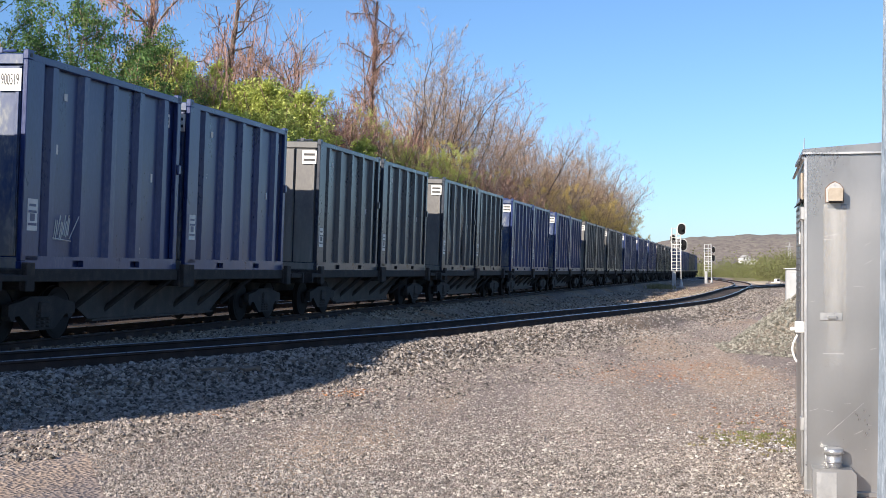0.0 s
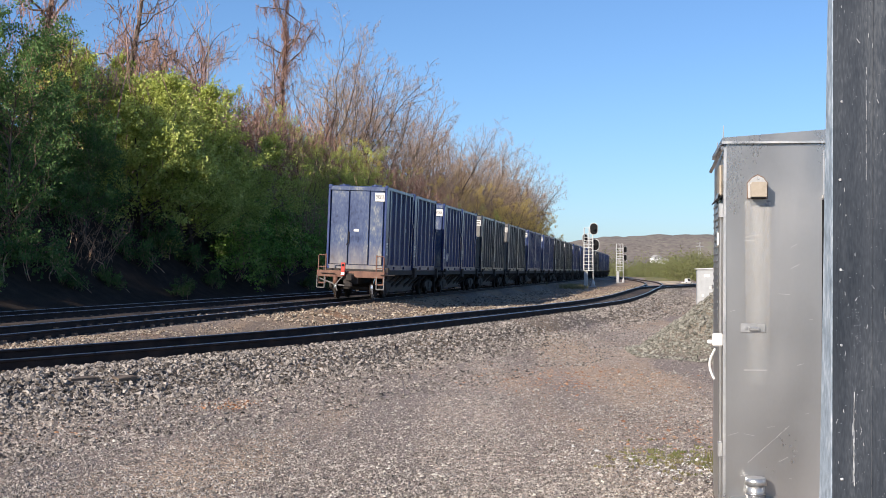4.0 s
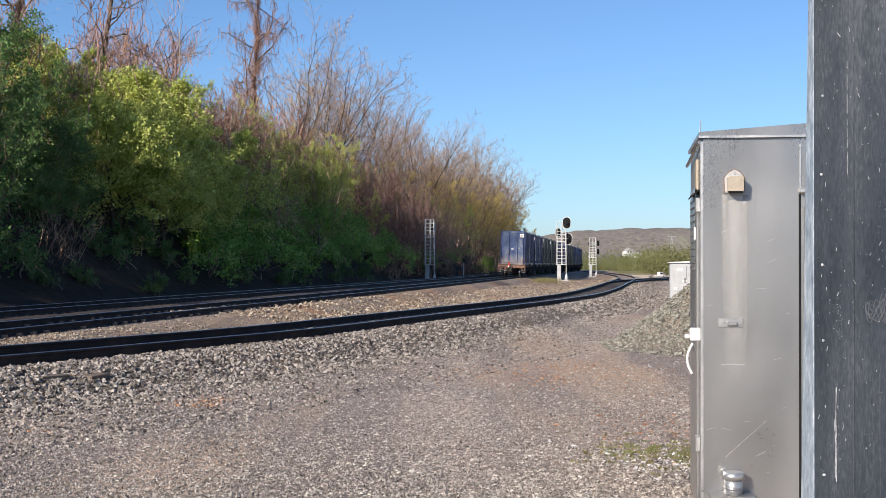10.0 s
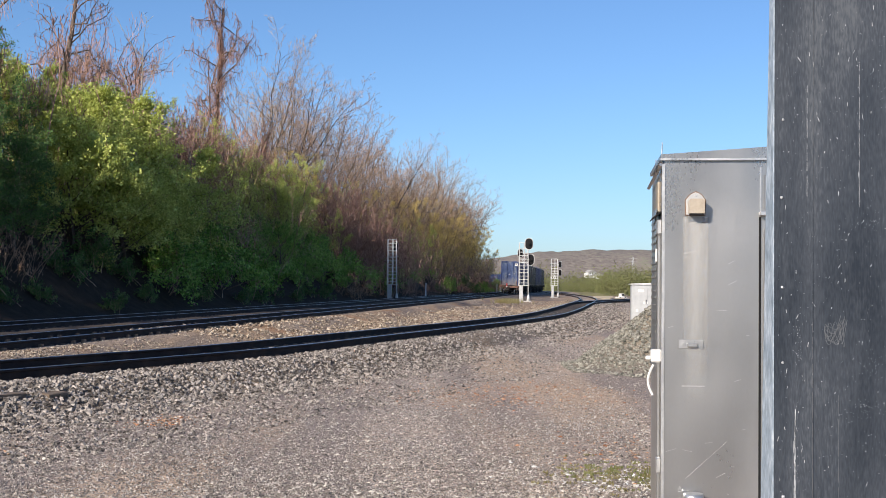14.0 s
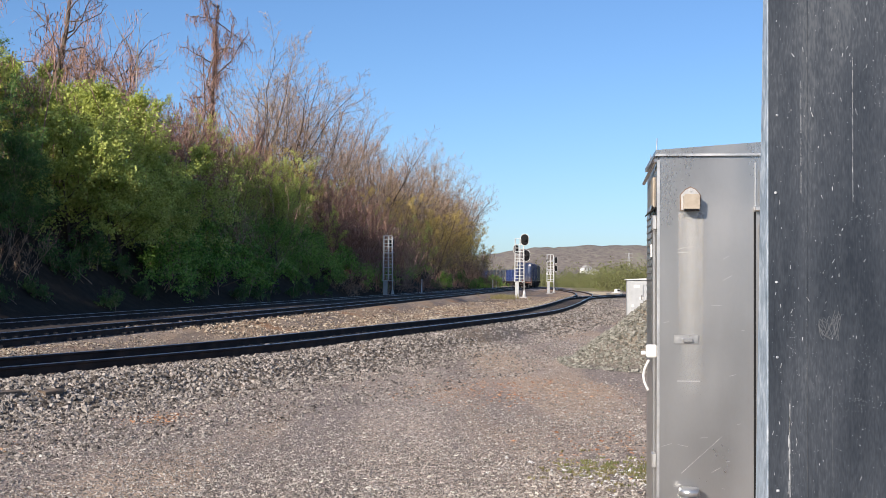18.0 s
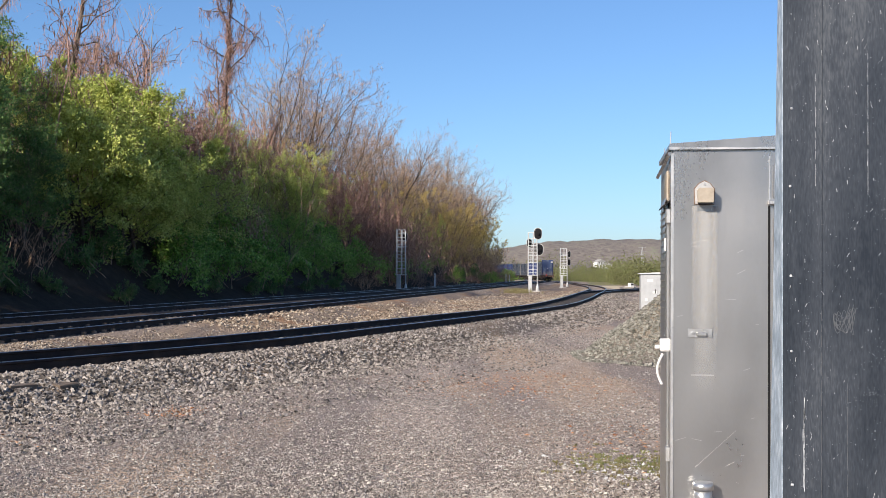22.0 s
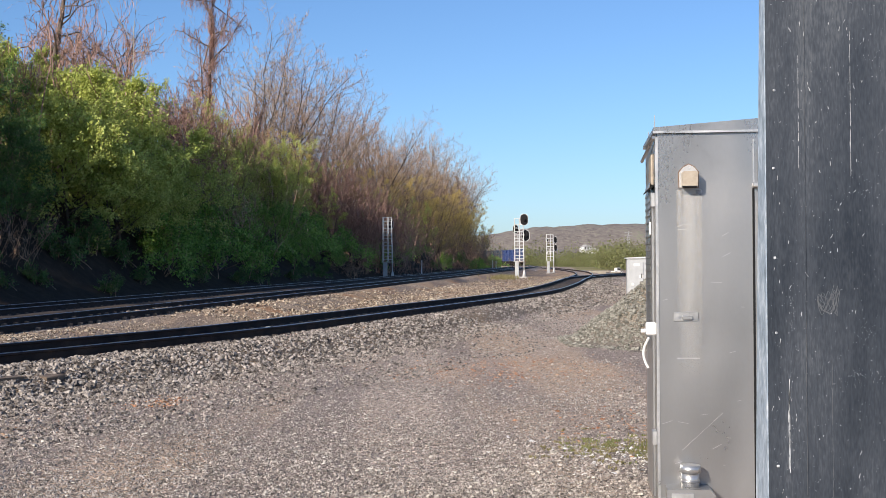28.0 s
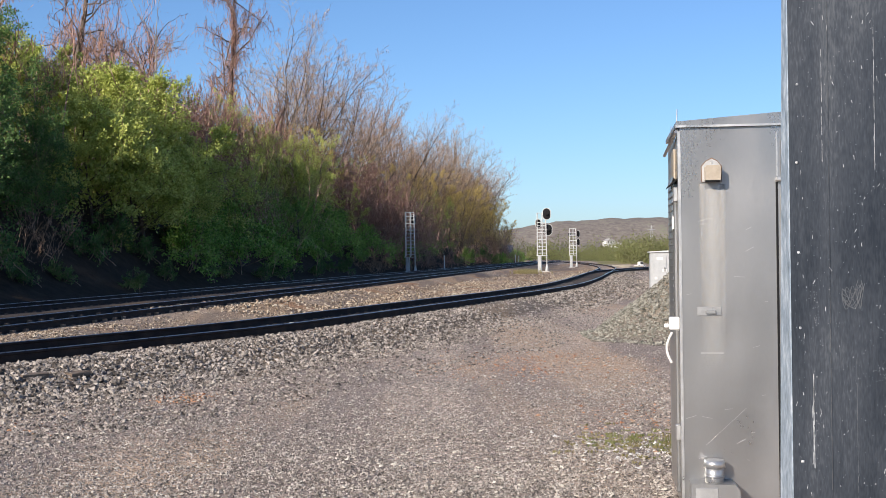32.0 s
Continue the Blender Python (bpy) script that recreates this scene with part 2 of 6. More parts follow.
CAR_IRON = material("grimy_car_iron", [(0.0179, 0.0153, 0.0153), (0.0382, 0.0331, 0.0306), (0.0816, 0.0663, 0.0561)], scale=4, rough=0.8, bump=0.003, spec=0.25)
CAR_SIDE = material("grimy_side_plate", [(0.0364, 0.0304, 0.0284), (0.0689, 0.0588, 0.0527), (0.1215, 0.1013, 0.0870)], scale=3, rough=0.75, bump=0.002, spec=0.3)
CAR_BROWN = material("rusty_brown_car_paint", [(0.09, 0.04, 0.028), (0.16, 0.075, 0.05), (0.25, 0.14, 0.095)], scale=4, rough=0.7, bump=0.002)
WHEEL = material("wheel_steel", [(0.0096, 0.0080, 0.0080), (0.0256, 0.0208, 0.0192)], scale=5, rough=0.8, spec=0.25)
TREAD = material("polished_tread", [(0.5, 0.49, 0.47), (0.62, 0.6, 0.58)], scale=8, rough=0.25, metal=1.0)
RED = material("red_marker_paint", [(0.42, 0.03, 0.02), (0.6, 0.05, 0.03)], scale=8, rough=0.45)
HOSE = material("pale_air_hose", [(0.12, 0.115, 0.11), (0.22, 0.21, 0.2)], scale=8, rough=0.6)
ALU = material("brushed_aluminium", [(0.4041, 0.3998, 0.3932), (0.4423, 0.4369, 0.4281), (0.4806, 0.4740, 0.4630)], scale=1.3, rough=0.33, metal=0.86, fine=60, fine_mix=0.2, stretch=(1.2, 1.2, 0.5), spread=0.16, bump=0.0003)
ALU_EDGE = material("aluminium_edge", [(0.55, 0.55, 0.54), (0.7, 0.69, 0.67)], scale=6, rough=0.35, metal=0.8)
STREAK = material("water_stain", [(0.43, 0.426, 0.415), (0.48, 0.474, 0.46)], scale=3, rough=0.42, metal=0.7, stretch=(4, 4, 0.4))
TAN = material("tan_lamp_housing", [(0.36, 0.30, 0.23), (0.50, 0.43, 0.34)], scale=16, rough=0.45, metal=0.4)
WHITE = material("white_painted_metal", [(0.62, 0.61, 0.58), (0.8, 0.79, 0.76)], scale=6, rough=0.45)
GALV = material("galvanised_steel", [(0.14, 0.18, 0.22), (0.32, 0.39, 0.46), (0.62, 0.68, 0.73)], scale=22, rough=0.5, metal=0.1, fine=110, fine_mix=0.45, stretch=(1, 1, 0.35), bump=0.001)
DARK_STEEL = material("dark_weathered_steel", [(0.013, 0.018, 0.026), (0.025, 0.032, 0.042), (0.04, 0.048, 0.06), (0.078, 0.088, 0.1)], scale=2.0, rough=0.5, metal=0.1, fine=70, fine_mix=0.34, stretch=(2.4, 2.4, 0.5), spread=0.085, bump=0.0004)
RUBBED = material("rubbed_steel", [(0.075, 0.083, 0.093), (0.13, 0.138, 0.148)], scale=30, rough=0.6)
SCRATCH = material("pale_scratch", [(0.22, 0.24, 0.26), (0.62, 0.63, 0.64)], scale=40, rough=0.7)
SIGNAL_SILVER = material("silver_signal_paint", [(0.5, 0.5, 0.49), (0.66, 0.66, 0.645)], scale=7, rough=0.5, metal=0.1)
CASE_GREY = material("grey_case_paint", [(0.33, 0.34, 0.34), (0.45, 0.455, 0.455)], scale=4, rough=0.5)
BLACK = material("black_signal_paint", [(0.008, 0.008, 0.009), (0.02, 0.02, 0.021)], scale=7, rough=0.8, spec=0.15)
CONCRETE = material("concrete", [(0.3, 0.29, 0.27), (0.42, 0.4, 0.37)], scale=7, rough=0.9, bump=0.004)
BARK = material("grey_bark", [(0.06, 0.0444, 0.036), (0.114, 0.0864, 0.0696), (0.204, 0.1656, 0.1344)], scale=3, rough=0.9, fine=30, stretch=(1, 1, 0.3), per_object=0.25, bump=0.01, spec=0.2)
TWIG = material("brown_twigs", [(0.2495, 0.1566, 0.1091), (0.4159, 0.2740, 0.1921), (0.5822, 0.4044, 0.2913)], scale=0.5, rough=0.9, island=True, spec=0.2)
TWIG_GREY = material("grey_twigs", [(0.2335, 0.1668, 0.1195), (0.4024, 0.2970, 0.2152), (0.5581, 0.4359, 0.3227)], scale=0.5, rough=0.9, island=True, spec=0.2)
VINE = material("reddish_vine", [(0.24, 0.138, 0.105), (0.375, 0.225, 0.172), (0.49, 0.312, 0.248)], scale=0.8, rough=0.9, island=True, spec=0.2)
LEAF_GREEN = leaf_material("fresh_green_leaves", [(0.1244, 0.2401, 0.0445), (0.2401, 0.4178, 0.0800), (0.4089, 0.6045, 0.1422)])
OLIVE = leaf_material("olive_weeds", [(0.12, 0.13, 0.045), (0.18, 0.19, 0.065), (0.25, 0.25, 0.10)])
LEAF_DARK = leaf_material("dark_green_leaves", [(0.0578, 0.1208, 0.0336), (0.1050, 0.2048, 0.0546), (0.1890, 0.3150, 0.0840)])
LEAF_LIME = leaf_material("spring_lime_leaves", [(0.31, 0.36, 0.075), (0.5, 0.55, 0.13), (0.68, 0.71, 0.22)])
LEAF_OCHRE = leaf_material("ochre_buds", [(0.4594, 0.3326, 0.095), (0.6336, 0.4752, 0.1346), (0.792, 0.6098, 0.2218)])
GRASS_DRY = leaf_material("dry_grass", [(0.13, 0.11, 0.045), (0.21, 0.18, 0.075), (0.30, 0.26, 0.13)])
# leaf litter, kept darker than its own tone: shade under the trees included
SHADED_FLOOR = material("leaf_litter", [(0.0206, 0.0157, 0.0124), (0.0413, 0.0305, 0.0231), (0.0701, 0.0512, 0.0371)], scale=2.0, rough=0.95, fine=18, bump=0.03, world_space=True, spec=0.1)
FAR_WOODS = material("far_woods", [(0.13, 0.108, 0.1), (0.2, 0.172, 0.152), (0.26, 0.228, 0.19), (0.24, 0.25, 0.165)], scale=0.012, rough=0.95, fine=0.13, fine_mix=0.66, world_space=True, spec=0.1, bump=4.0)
VALLEY = material("rough_grass", [(0.168, 0.15, 0.072), (0.264, 0.24, 0.108), (0.336, 0.3, 0.156)], scale=0.08, rough=0.95, fine=1.5, fine_mix=0.5, world_space=True, spec=0.1)
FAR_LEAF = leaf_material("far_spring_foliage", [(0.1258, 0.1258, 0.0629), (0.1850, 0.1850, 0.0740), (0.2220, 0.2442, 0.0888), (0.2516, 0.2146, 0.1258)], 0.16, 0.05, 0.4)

# ---- building helpers ----


def part(name, bm, mat, parent=None, label=""):
    """Links a bmesh as one mesh object under a thing or part."""
    me = bpy.data.meshes.new(name)
    bm.to_mesh(me)
    bm.free()
    me.materials.append(mat)
    ob = new(name, me)
    if parent:
        ob.parent = parent
    if label:
        tagged(ob, label)
    return ob


def raw(name, verts, faces, mat, parent=None, label="", smooth=False):
    me = bpy.data.meshes.new(name)
    me.from_pydata(verts, [], faces)
    if smooth:
        me.shade_smooth()
    me.materials.append(mat)
    ob = new(name, me)
    if parent:
        ob.parent = parent
    if label:
        tagged(ob, label)
    return ob


def add_box(bm, x0, x1, y0, y1, z0, z1, bevel=0.0, m=None):
    b = bmesh.new() if bevel else bm
    r = bmesh.ops.create_cube(b, size=1.0)
    for v in r["verts"]:
        v.co = Vector(((x0 + x1) / 2 + v.co.x * (x1 - x0), (y0 + y1) / 2 + v.co.y * (y1 - y0), (z0 + z1) / 2 + v.co.z * (z1 - z0)))
    if bevel:
        bmesh.ops.bevel(b, geom=b.edges[:], offset=bevel, segments=1, affect="EDGES", clamp_overlap=True)
        if m:
            b.transform(m)
        me = bpy.data.meshes.new("tmp")
        b.to_mesh(me)
        b.free()
        bm.from_mesh(me)
        bpy.data.meshes.remove(me)
    elif m:
        for v in r["verts"]:
            v.co = m @ v.co
    return bm


def box(x0, x1, y0, y1, z0, z1, bevel=0.0):
    return add_box(bmesh.new(), x0, x1, y0, y1, z0, z1, bevel)


def add_tube(bm, a, b, r0, r1=None, n=8, caps=True):
    """A tapered tube from a to b."""
    a, b = Vector(a), Vector(b)
    r1 = r0 if r1 is None else r1
    q = (b - a).to_track_quat("Z", "Y")
    rings = []
    for p, r in ((a, r0), (b, r1)):
        rings.append([bm.verts.new(p + q @ Vector((r * math.cos(2 * math.pi * i / n), r * math.sin(2 * math.pi * i / n), 0))) for i in range(n)])
    for i in range(n):
        f = bm.faces.new((rings[0][i], rings[0][(i + 1) % n], rings[1][(i + 1) % n], rings[1][i]))
        f.smooth = n > 6
    if caps:
        bm.faces.new(rings[0][::-1])
        bm.faces.new(rings[1])
    return bm


def tube(a, b, r0, r1=None, n=8):
    return add_tube(bmesh.new(), a, b, r0, r1, n)


def add_prism(bm, outline, y0, y1):
    """An outline in x and z, drawn out along y."""
    a = [bm.verts.new((x, y0, z)) for x, z in outline]
    b = [bm.verts.new((x, y1, z)) for x, z in outline]
    n = len(outline)
    for i in range(n):
        bm.faces.new((a[i], a[(i + 1) % n], b[(i + 1) % n], b[i]))
    bm.faces.new(a[::-1])
    bm.faces.new(b)
    bmesh.ops.recalc_face_normals(bm, faces=bm.faces[:])
    return bm


def thing(name, label, category, m=None, group="", kind=""):
    ob = tagged(new(name), label, category, group, kind)
    if m:
        ob.matrix_basis = m
    return ob


def text_mesh(word, height):
    """Lettering in the built-in font as a mesh, centred, in the plane of x and z, read from -y."""
    cu = bpy.data.curves.new("lettering", "FONT")
    cu.body, cu.size, cu.align_x, cu.align_y = word, height, "CENTER", "CENTER"
    cu.extrude = 0.001
    tmp = bpy.data.objects.new("lettering", cu)
    scene.collection.objects.link(tmp)
    me = bpy.data.meshes.new_from_object(tmp.evaluated_get(bpy.context.evaluated_depsgraph_get()))
    bpy.data.objects.remove(tmp)
    me.transform(Matrix.Rotation(radians(90), 4, "X"))
    me.materials.clear()
    me.materials.append(INK)
    return me


# ---- the line of the railway ----
LINE_X, LINE_Y, LINE_AZ = -9.078, 24.5, radians(7.4826)
CURVE_AT, CURVE_R, EASE = 215.63, 337.7, 144.5
RAIL_Z = 0.42
GAUGE = 1.435


def build_line():
    """Points of the main line's centre every metre: x, y and bearing against the distance along it."""
    out, step = {}, 1.0
    x, y = LINE_X, LINE_Y
    for i in range(0, -121, -1):
        out[i] = (x + i * math.sin(LINE_AZ), y + i * math.cos(LINE_AZ), LINE_AZ)
    h = LINE_AZ
    for i in range(0, 700):
        out[i] = (x, y, h)
        k = lambda s: min(1.0, max(0.0, (s - CURVE_AT) / EASE)) / CURVE_R
        h2 = h - (k(i) + k(i + 1)) / 2 * step
        x += math.sin((h + h2) / 2) * step
        y += math.cos((h + h2) / 2) * step
        h = h2
    return out


LINE = build_line()


def on_line(s, off=0.0):
    """x, y and bearing at s metres along the main line, off metres to its right."""
    i = math.floor(s)
    (x0, y0, h0), (x1, y1, h1) = LINE[i], LINE[i + 1]
    f = s - i
    x, y, h = x0 + (x1 - x0) * f, y0 + (y1 - y0) * f, h0 + (h1 - h0) * f
    return x + off * math.cos(h), y - off * math.sin(h), h


def spline(points, step=0.5):
    """A smooth curve through points in the plane, at even steps: x, y, bearing."""
    pts = [Vector(p) for p in points]
    dense = []
    for i in range(len(pts) - 1):
        p0, p1, p2, p3 = pts[max(0, i - 1)], pts[i], pts[i + 1], pts[min(len(pts) - 1, i + 2)]
        for j in range(24):
            t = j / 24
            dense.append(0.5 * (2 * p1 + (p2 - p0) * t + (2 * p0 - 5 * p1 + 4 * p2 - p3) * t * t + (3 * p1 - p0 - 3 * p2 + p3) * t ** 3))
    dense.append(pts[-1])
    out, want, gone = [], 0.0, 0.0
    for a, b in zip(dense, dense[1:]):
        l = (b - a).length
        while want <= gone + l:
            p = a + (b - a) * ((want - gone) / l)
            out.append((p.x, p.y, math.atan2(b.x - a.x, b.y - a.y)))
            want += step
        gone += l
    return out


SIDING = spline([(-13.2, 3.0), (-9.9, 10.6), (-6.56, 17.6), (-5.22, 20.6), (-3.5, 24.7), (-1.62, 31.0), (0.37, 37.8), (2.92, 46.5), (5.86, 59.6),
                 (10.7, 90.0), (15.6, 124.0), (19.0, 160.0), (21.3, 200.0), (23.2, 240.0), (26.6, 280.0)])
SPUR = spline([(9.4, 82.0), (12.0, 97.0), (16.0, 112.0), (24.0, 135.0), (36.0, 160.0), (60.0, 195.0)])
MAIN = [on_line(s) for s in np.arange(-60, 520, 0.5)]
SECOND = [on_line(s, -4.3) for s in np.arange(-60, 520, 0.5)]
TRACKS = (MAIN, SECOND, SIDING, SPUR)


def nearest(px, py, line, every=4):
    """Distance from each point to a line, and the side (positive: right of it)."""
    P = np.array([(a, b, h) for a, b, h in line[::every]])
    best = np.full(px.shape, 1e9)
    side = np.zeros(px.shape)
    for a, b, h in P:
        dx, dy = px - a, py - b
        d = np.hypot(dx, dy)
        near = d < best
        best = np.where(near, d, best)
        side = np.where(near, dx * math.cos(h) - dy * math.sin(h), side)
    return best, side


def ease(x, a, b):
    t = np.clip((x - a) / (b - a), 0, 1)
    return t * t * (3 - 2 * t)


def bed(d, top=0.26):
    """Height of a ballast bed at d metres from the track's centre."""
    return top * (1 - ease(d, 1.55, 3.0))


def lump(x, y, cx, cy, r, h):
    d = np.hypot(x - cx, y - cy) / r
    return h * np.clip(1 - d, 0, 1) * (1 - 0.2 * np.clip(1 - d, 0, 1))


def ground_z(x, y):
    """The lie of the land: yard, ballast beds, the bank beside the line, the stone pile and the falling valley."""
    dm, sm = nearest(x, y, MAIN, 6)
    ds, _ = nearest(x, y, SIDING, 2)
    d2, _ = nearest(x, y, SECOND, 6)
    dp, _ = nearest(x, y, SPUR, 2)
    z = np.maximum.reduce([bed(dm), bed(d2), bed(ds), bed(dp, 0.2)])
    left = -sm
    bank = np.where(sm < 0, ease(left, 7.6, 20.0) * 8.5 + ease(left, 18, 45) * 4, 0)
    z = z + bank
    z = z + np.where(left > 8, 0.35 * np.sin(x * 0.31 + 1.3) * np.sin(y * 0.23) * ease(left, 8, 12), 0)
    roll = 0.035 * np.sin(x * 0.9 + 0.4 * y) * np.sin(y * 0.55 + 0.7) + 0.02 * np.sin(x * 2.3 + 1.1) * np.sin(y * 1.7)
    z = z + roll * ease(np.minimum(dm, ds), 2.5, 6) * (y < 90)
    z = z + lump(x, y, 7.05, 26.0, 4.05, 3.2) * (1 + 0.07 * np.sin(x * 3.1) * np.sin(y * 2.7))
    far = ease(y, 190, 420) * ease(sm, 12, 60) * 7.0
    return z - far


def dusted(m, z0, z1, dust, amount):
    """Adds road dust to a paint, thick at the foot of the panel and thinning upward in streaks."""
    nt = m.node_tree
    bsdf = nt.nodes["Principled BSDF"]
    old = bsdf.inputs["Base Color"].links[0].from_socket
    co = nt.nodes.new("ShaderNodeTexCoord")
    sep = nt.nodes.new("ShaderNodeSeparateXYZ")
    nt.links.new(co.outputs["Object"], sep.inputs[0])
    mp = nt.nodes.new("ShaderNodeMapping")
    mp.inputs["Scale"].default_value = (5, 5, 0.7)
    nt.links.new(co.outputs["Object"], mp.inputs["Vector"])
    n = nt.nodes.new("ShaderNodeTexNoise")
    n.inputs["Scale"].default_value, n.inputs["Detail"].default_value = 1.3, 7
    nt.links.new(mp.outputs[0], n.inputs["Vector"])
    mr = nt.nodes.new("ShaderNodeMapRange")
    mr.inputs["From Min"].default_value, mr.inputs["From Max"].default_value = z1, z0
    nt.links.new(sep.outputs["Z"], mr.inputs[0])
    mul = nt.nodes.new("ShaderNodeMath")
    mul.operation = "MULTIPLY"
    nt.links.new(mr.outputs[0], mul.inputs[0])
    nt.links.new(n.outputs[0], mul.inputs[1])
    gain = nt.nodes.new("ShaderNodeMath")
    gain.operation, gain.use_clamp = "MULTIPLY", True
    gain.inputs[1].default_value = amount
    nt.links.new(mul.outputs[0], gain.inputs[0])
    mx = nt.nodes.new("ShaderNodeMix")
    mx.data_type = "RGBA"
    nt.links.new(gain.outputs[0], mx.inputs[0])
    nt.links.new(old, mx.inputs[6])
    mx.inputs[7].default_value = (*dust, 1)
    nt.links.new(mx.outputs[2], bsdf.inputs["Base Color"])


dusted(DOOR_BLUE, 0.0, 1.1, (0.3, 0.25, 0.19), 1.2)
dusted(DOOR_GREY, 0.0, 1.6, (0.30, 0.28, 0.24), 1.4)


# ---- the ground ----
def steps(*runs):
    out = []
    for a, b, d in runs:
        out += list(np.arange(a, b, d))
    return np.array(out + [runs[-1][1]])


def build_ground():
    xs = steps((-2600, -400, 220), (-400, -120, 28), (-120, -46, 3.5), (-46, -14, 0.8), (-14, 12, 0.3), (12, 40, 0.8), (40, 120, 5), (120, 400, 28), (400, 2600, 220))
    ys = steps((-60, -4, 4), (-4, 6, 0.8), (6, 45, 0.3), (45, 130, 0.8), (130, 300, 2.5), (300, 520, 7), (520, 1000, 40), (1000, 3600, 200))
    X, Y = np.meshgrid(xs, ys)
    Z = ground_z(X, Y)
    verts = np.stack([X.ravel(), Y.ravel(), Z.ravel()], 1)
    nx, ny = len(xs), len(ys)
    i = np.arange(nx * ny).reshape(ny, nx)
    faces = np.stack([i[:-1, :-1].ravel(), i[:-1, 1:].ravel(), i[1:, 1:].ravel(), i[1:, :-1].ravel()], 1)
    ob = raw("ground", verts.tolist(), faces.tolist(), GRAVEL, smooth=True)
    ob.data.materials.append(SHADED_FLOOR)
    ob.data.materials.append(VALLEY)
    for m in (BALLAST_BROWN, DARK_BALLAST, GAP_SHADE_FINES, PILE_FINES):
        ob.data.materials.append(m)
    cx, cy = X[:-1, :-1] + 0.3, Y[:-1, :-1] + 0.3
    dm, sm = nearest(cx, cy, MAIN, 6)
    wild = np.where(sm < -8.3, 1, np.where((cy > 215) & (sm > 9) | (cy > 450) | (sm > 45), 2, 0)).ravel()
    between = ((sm > -7.0) & (nearest(cx, cy, SIDING, 2)[1] < -1.2) & (cy > 2) & (cy < 215)).ravel()
    wild = np.where(between & (wild == 0), 3, wild)
    ds, ss = nearest(cx, cy, SIDING, 2)
    bed_of = (wild == 0) | (wild == 3)
    wild = np.where(bed_of & ((sm > -7.4) & (sm < 0.95) & (cy < 230)).ravel(), 4, wild)
    wild = np.where(bed_of & ((np.abs(ss) < 0.95) & (ds < 3) & (cy > 2) & (cy < 120)).ravel(), 4, wild)
    # siding shoulder under the coarse stones, their gap shade painted into the ground
    wild = np.where(bed_of & ((ss > 0.9) & (ss < 2.7) & (cy > 4) & (cy < 130)).ravel(), 5, wild)
    wild = np.where((np.hypot(cx - 7.0, cy - 26.0) < 4.1).ravel(), 6, wild)
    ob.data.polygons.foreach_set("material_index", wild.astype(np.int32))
    tagged(ob, "grey gravel yard with ballast beds and a wooded bank", "ground", kind="structure")
    return ob


build_ground()

# ---- tracks ----
RAIL_SHAPE = [(-0.07, 0.0), (0.07, 0.0), (0.07, 0.012), (0.012, 0.03), (0.012, 0.125), (0.036, 0.14), (0.036, 0.168), (0.028, 0.175), (-0.028, 0.175),
              (-0.036, 0.168), (-0.036, 0.14), (-0.012, 0.125), (-0.012, 0.03), (-0.07, 0.012)]


def rail(name, line, side, parent, z=RAIL_Z, every=4):
    """One rail swept along a track's centre line, with a worn running band on top."""
    pts = line[::every] + [line[-1]]
    verts, faces, n = [], [], len(RAIL_SHAPE)
    for x, y, h in pts:
        ox, oy = side * (GAUGE / 2 + 0.036) * math.cos(h), -side * (GAUGE / 2 + 0.036) * math.sin(h)
        for a, b in RAIL_SHAPE:
            verts.append((x + ox + a * math.cos(h), y + oy - a * math.sin(h), z - 0.175 + b))
    for i in range(len(pts) - 1):
        for j in range(n):
            faces.append((i * n + j, i * n + (j + 1) % n, (i + 1) * n + (j + 1) % n, (i + 1) * n + j))
    ob = raw(name, verts, faces, RAIL, parent)
    ob.data.materials.append(RAIL_TOP)
    top = np.array([1 if k % n in (6, 7, 8) else 0 for k in range(len(faces))], dtype=np.int32)
    ob.data.polygons.foreach_set("material_index", top)
    return ob


def tie_mesh(seed):
    rnd = random.Random(seed)
    bm = box(-1.3, 1.3, -0.115, 0.115, -0.16, 0.0, 0.012)
    for v in bm.verts:
        v.co += Vector((rnd.uniform(-0.03, 0.03) if abs(v.co.x) > 1.2 else 0, rnd.uniform(-0.008, 0.008), rnd.uniform(-0.006, 0.006)))
    me = bpy.data.meshes.new("tie")
    bm.to_mesh(me)
    bm.free()
    me.materials.append(TIE)
    return me


def plate_mesh(clips=False):
    """Tie plate with two spikes and an anchor clip."""
    bm = box(-0.17, 0.17, -0.09, 0.09, 0.0, 0.018)
    for sx in (-0.095, 0.095):
        add_box(bm, sx - 0.016, sx + 0.016, -0.05, -0.02, 0.018, 0.06)
        add_box(bm, sx - 0.016, sx + 0.016, 0.03, 0.06, 0.018, 0.06)
    add_box(bm, -0.09, 0.09, 0.12, 0.145, 0.0, 0.05)
    for sx in (-1, 1) if clips else ():
        add_box(bm, min(sx * 0.075, sx * 0.15), max(sx * 0.075, sx * 0.15), -0.06, 0.05, 0.018, 0.095)
    me = bpy.data.meshes.new("tie_plate")
    bm.to_mesh(me)
    bm.free()
    me.materials.append(PLATE)
    return me


TIES = [tie_mesh(i) for i in range(4)]
PLATE_MESH, CLIP_PLATE = plate_mesh(), plate_mesh(True)


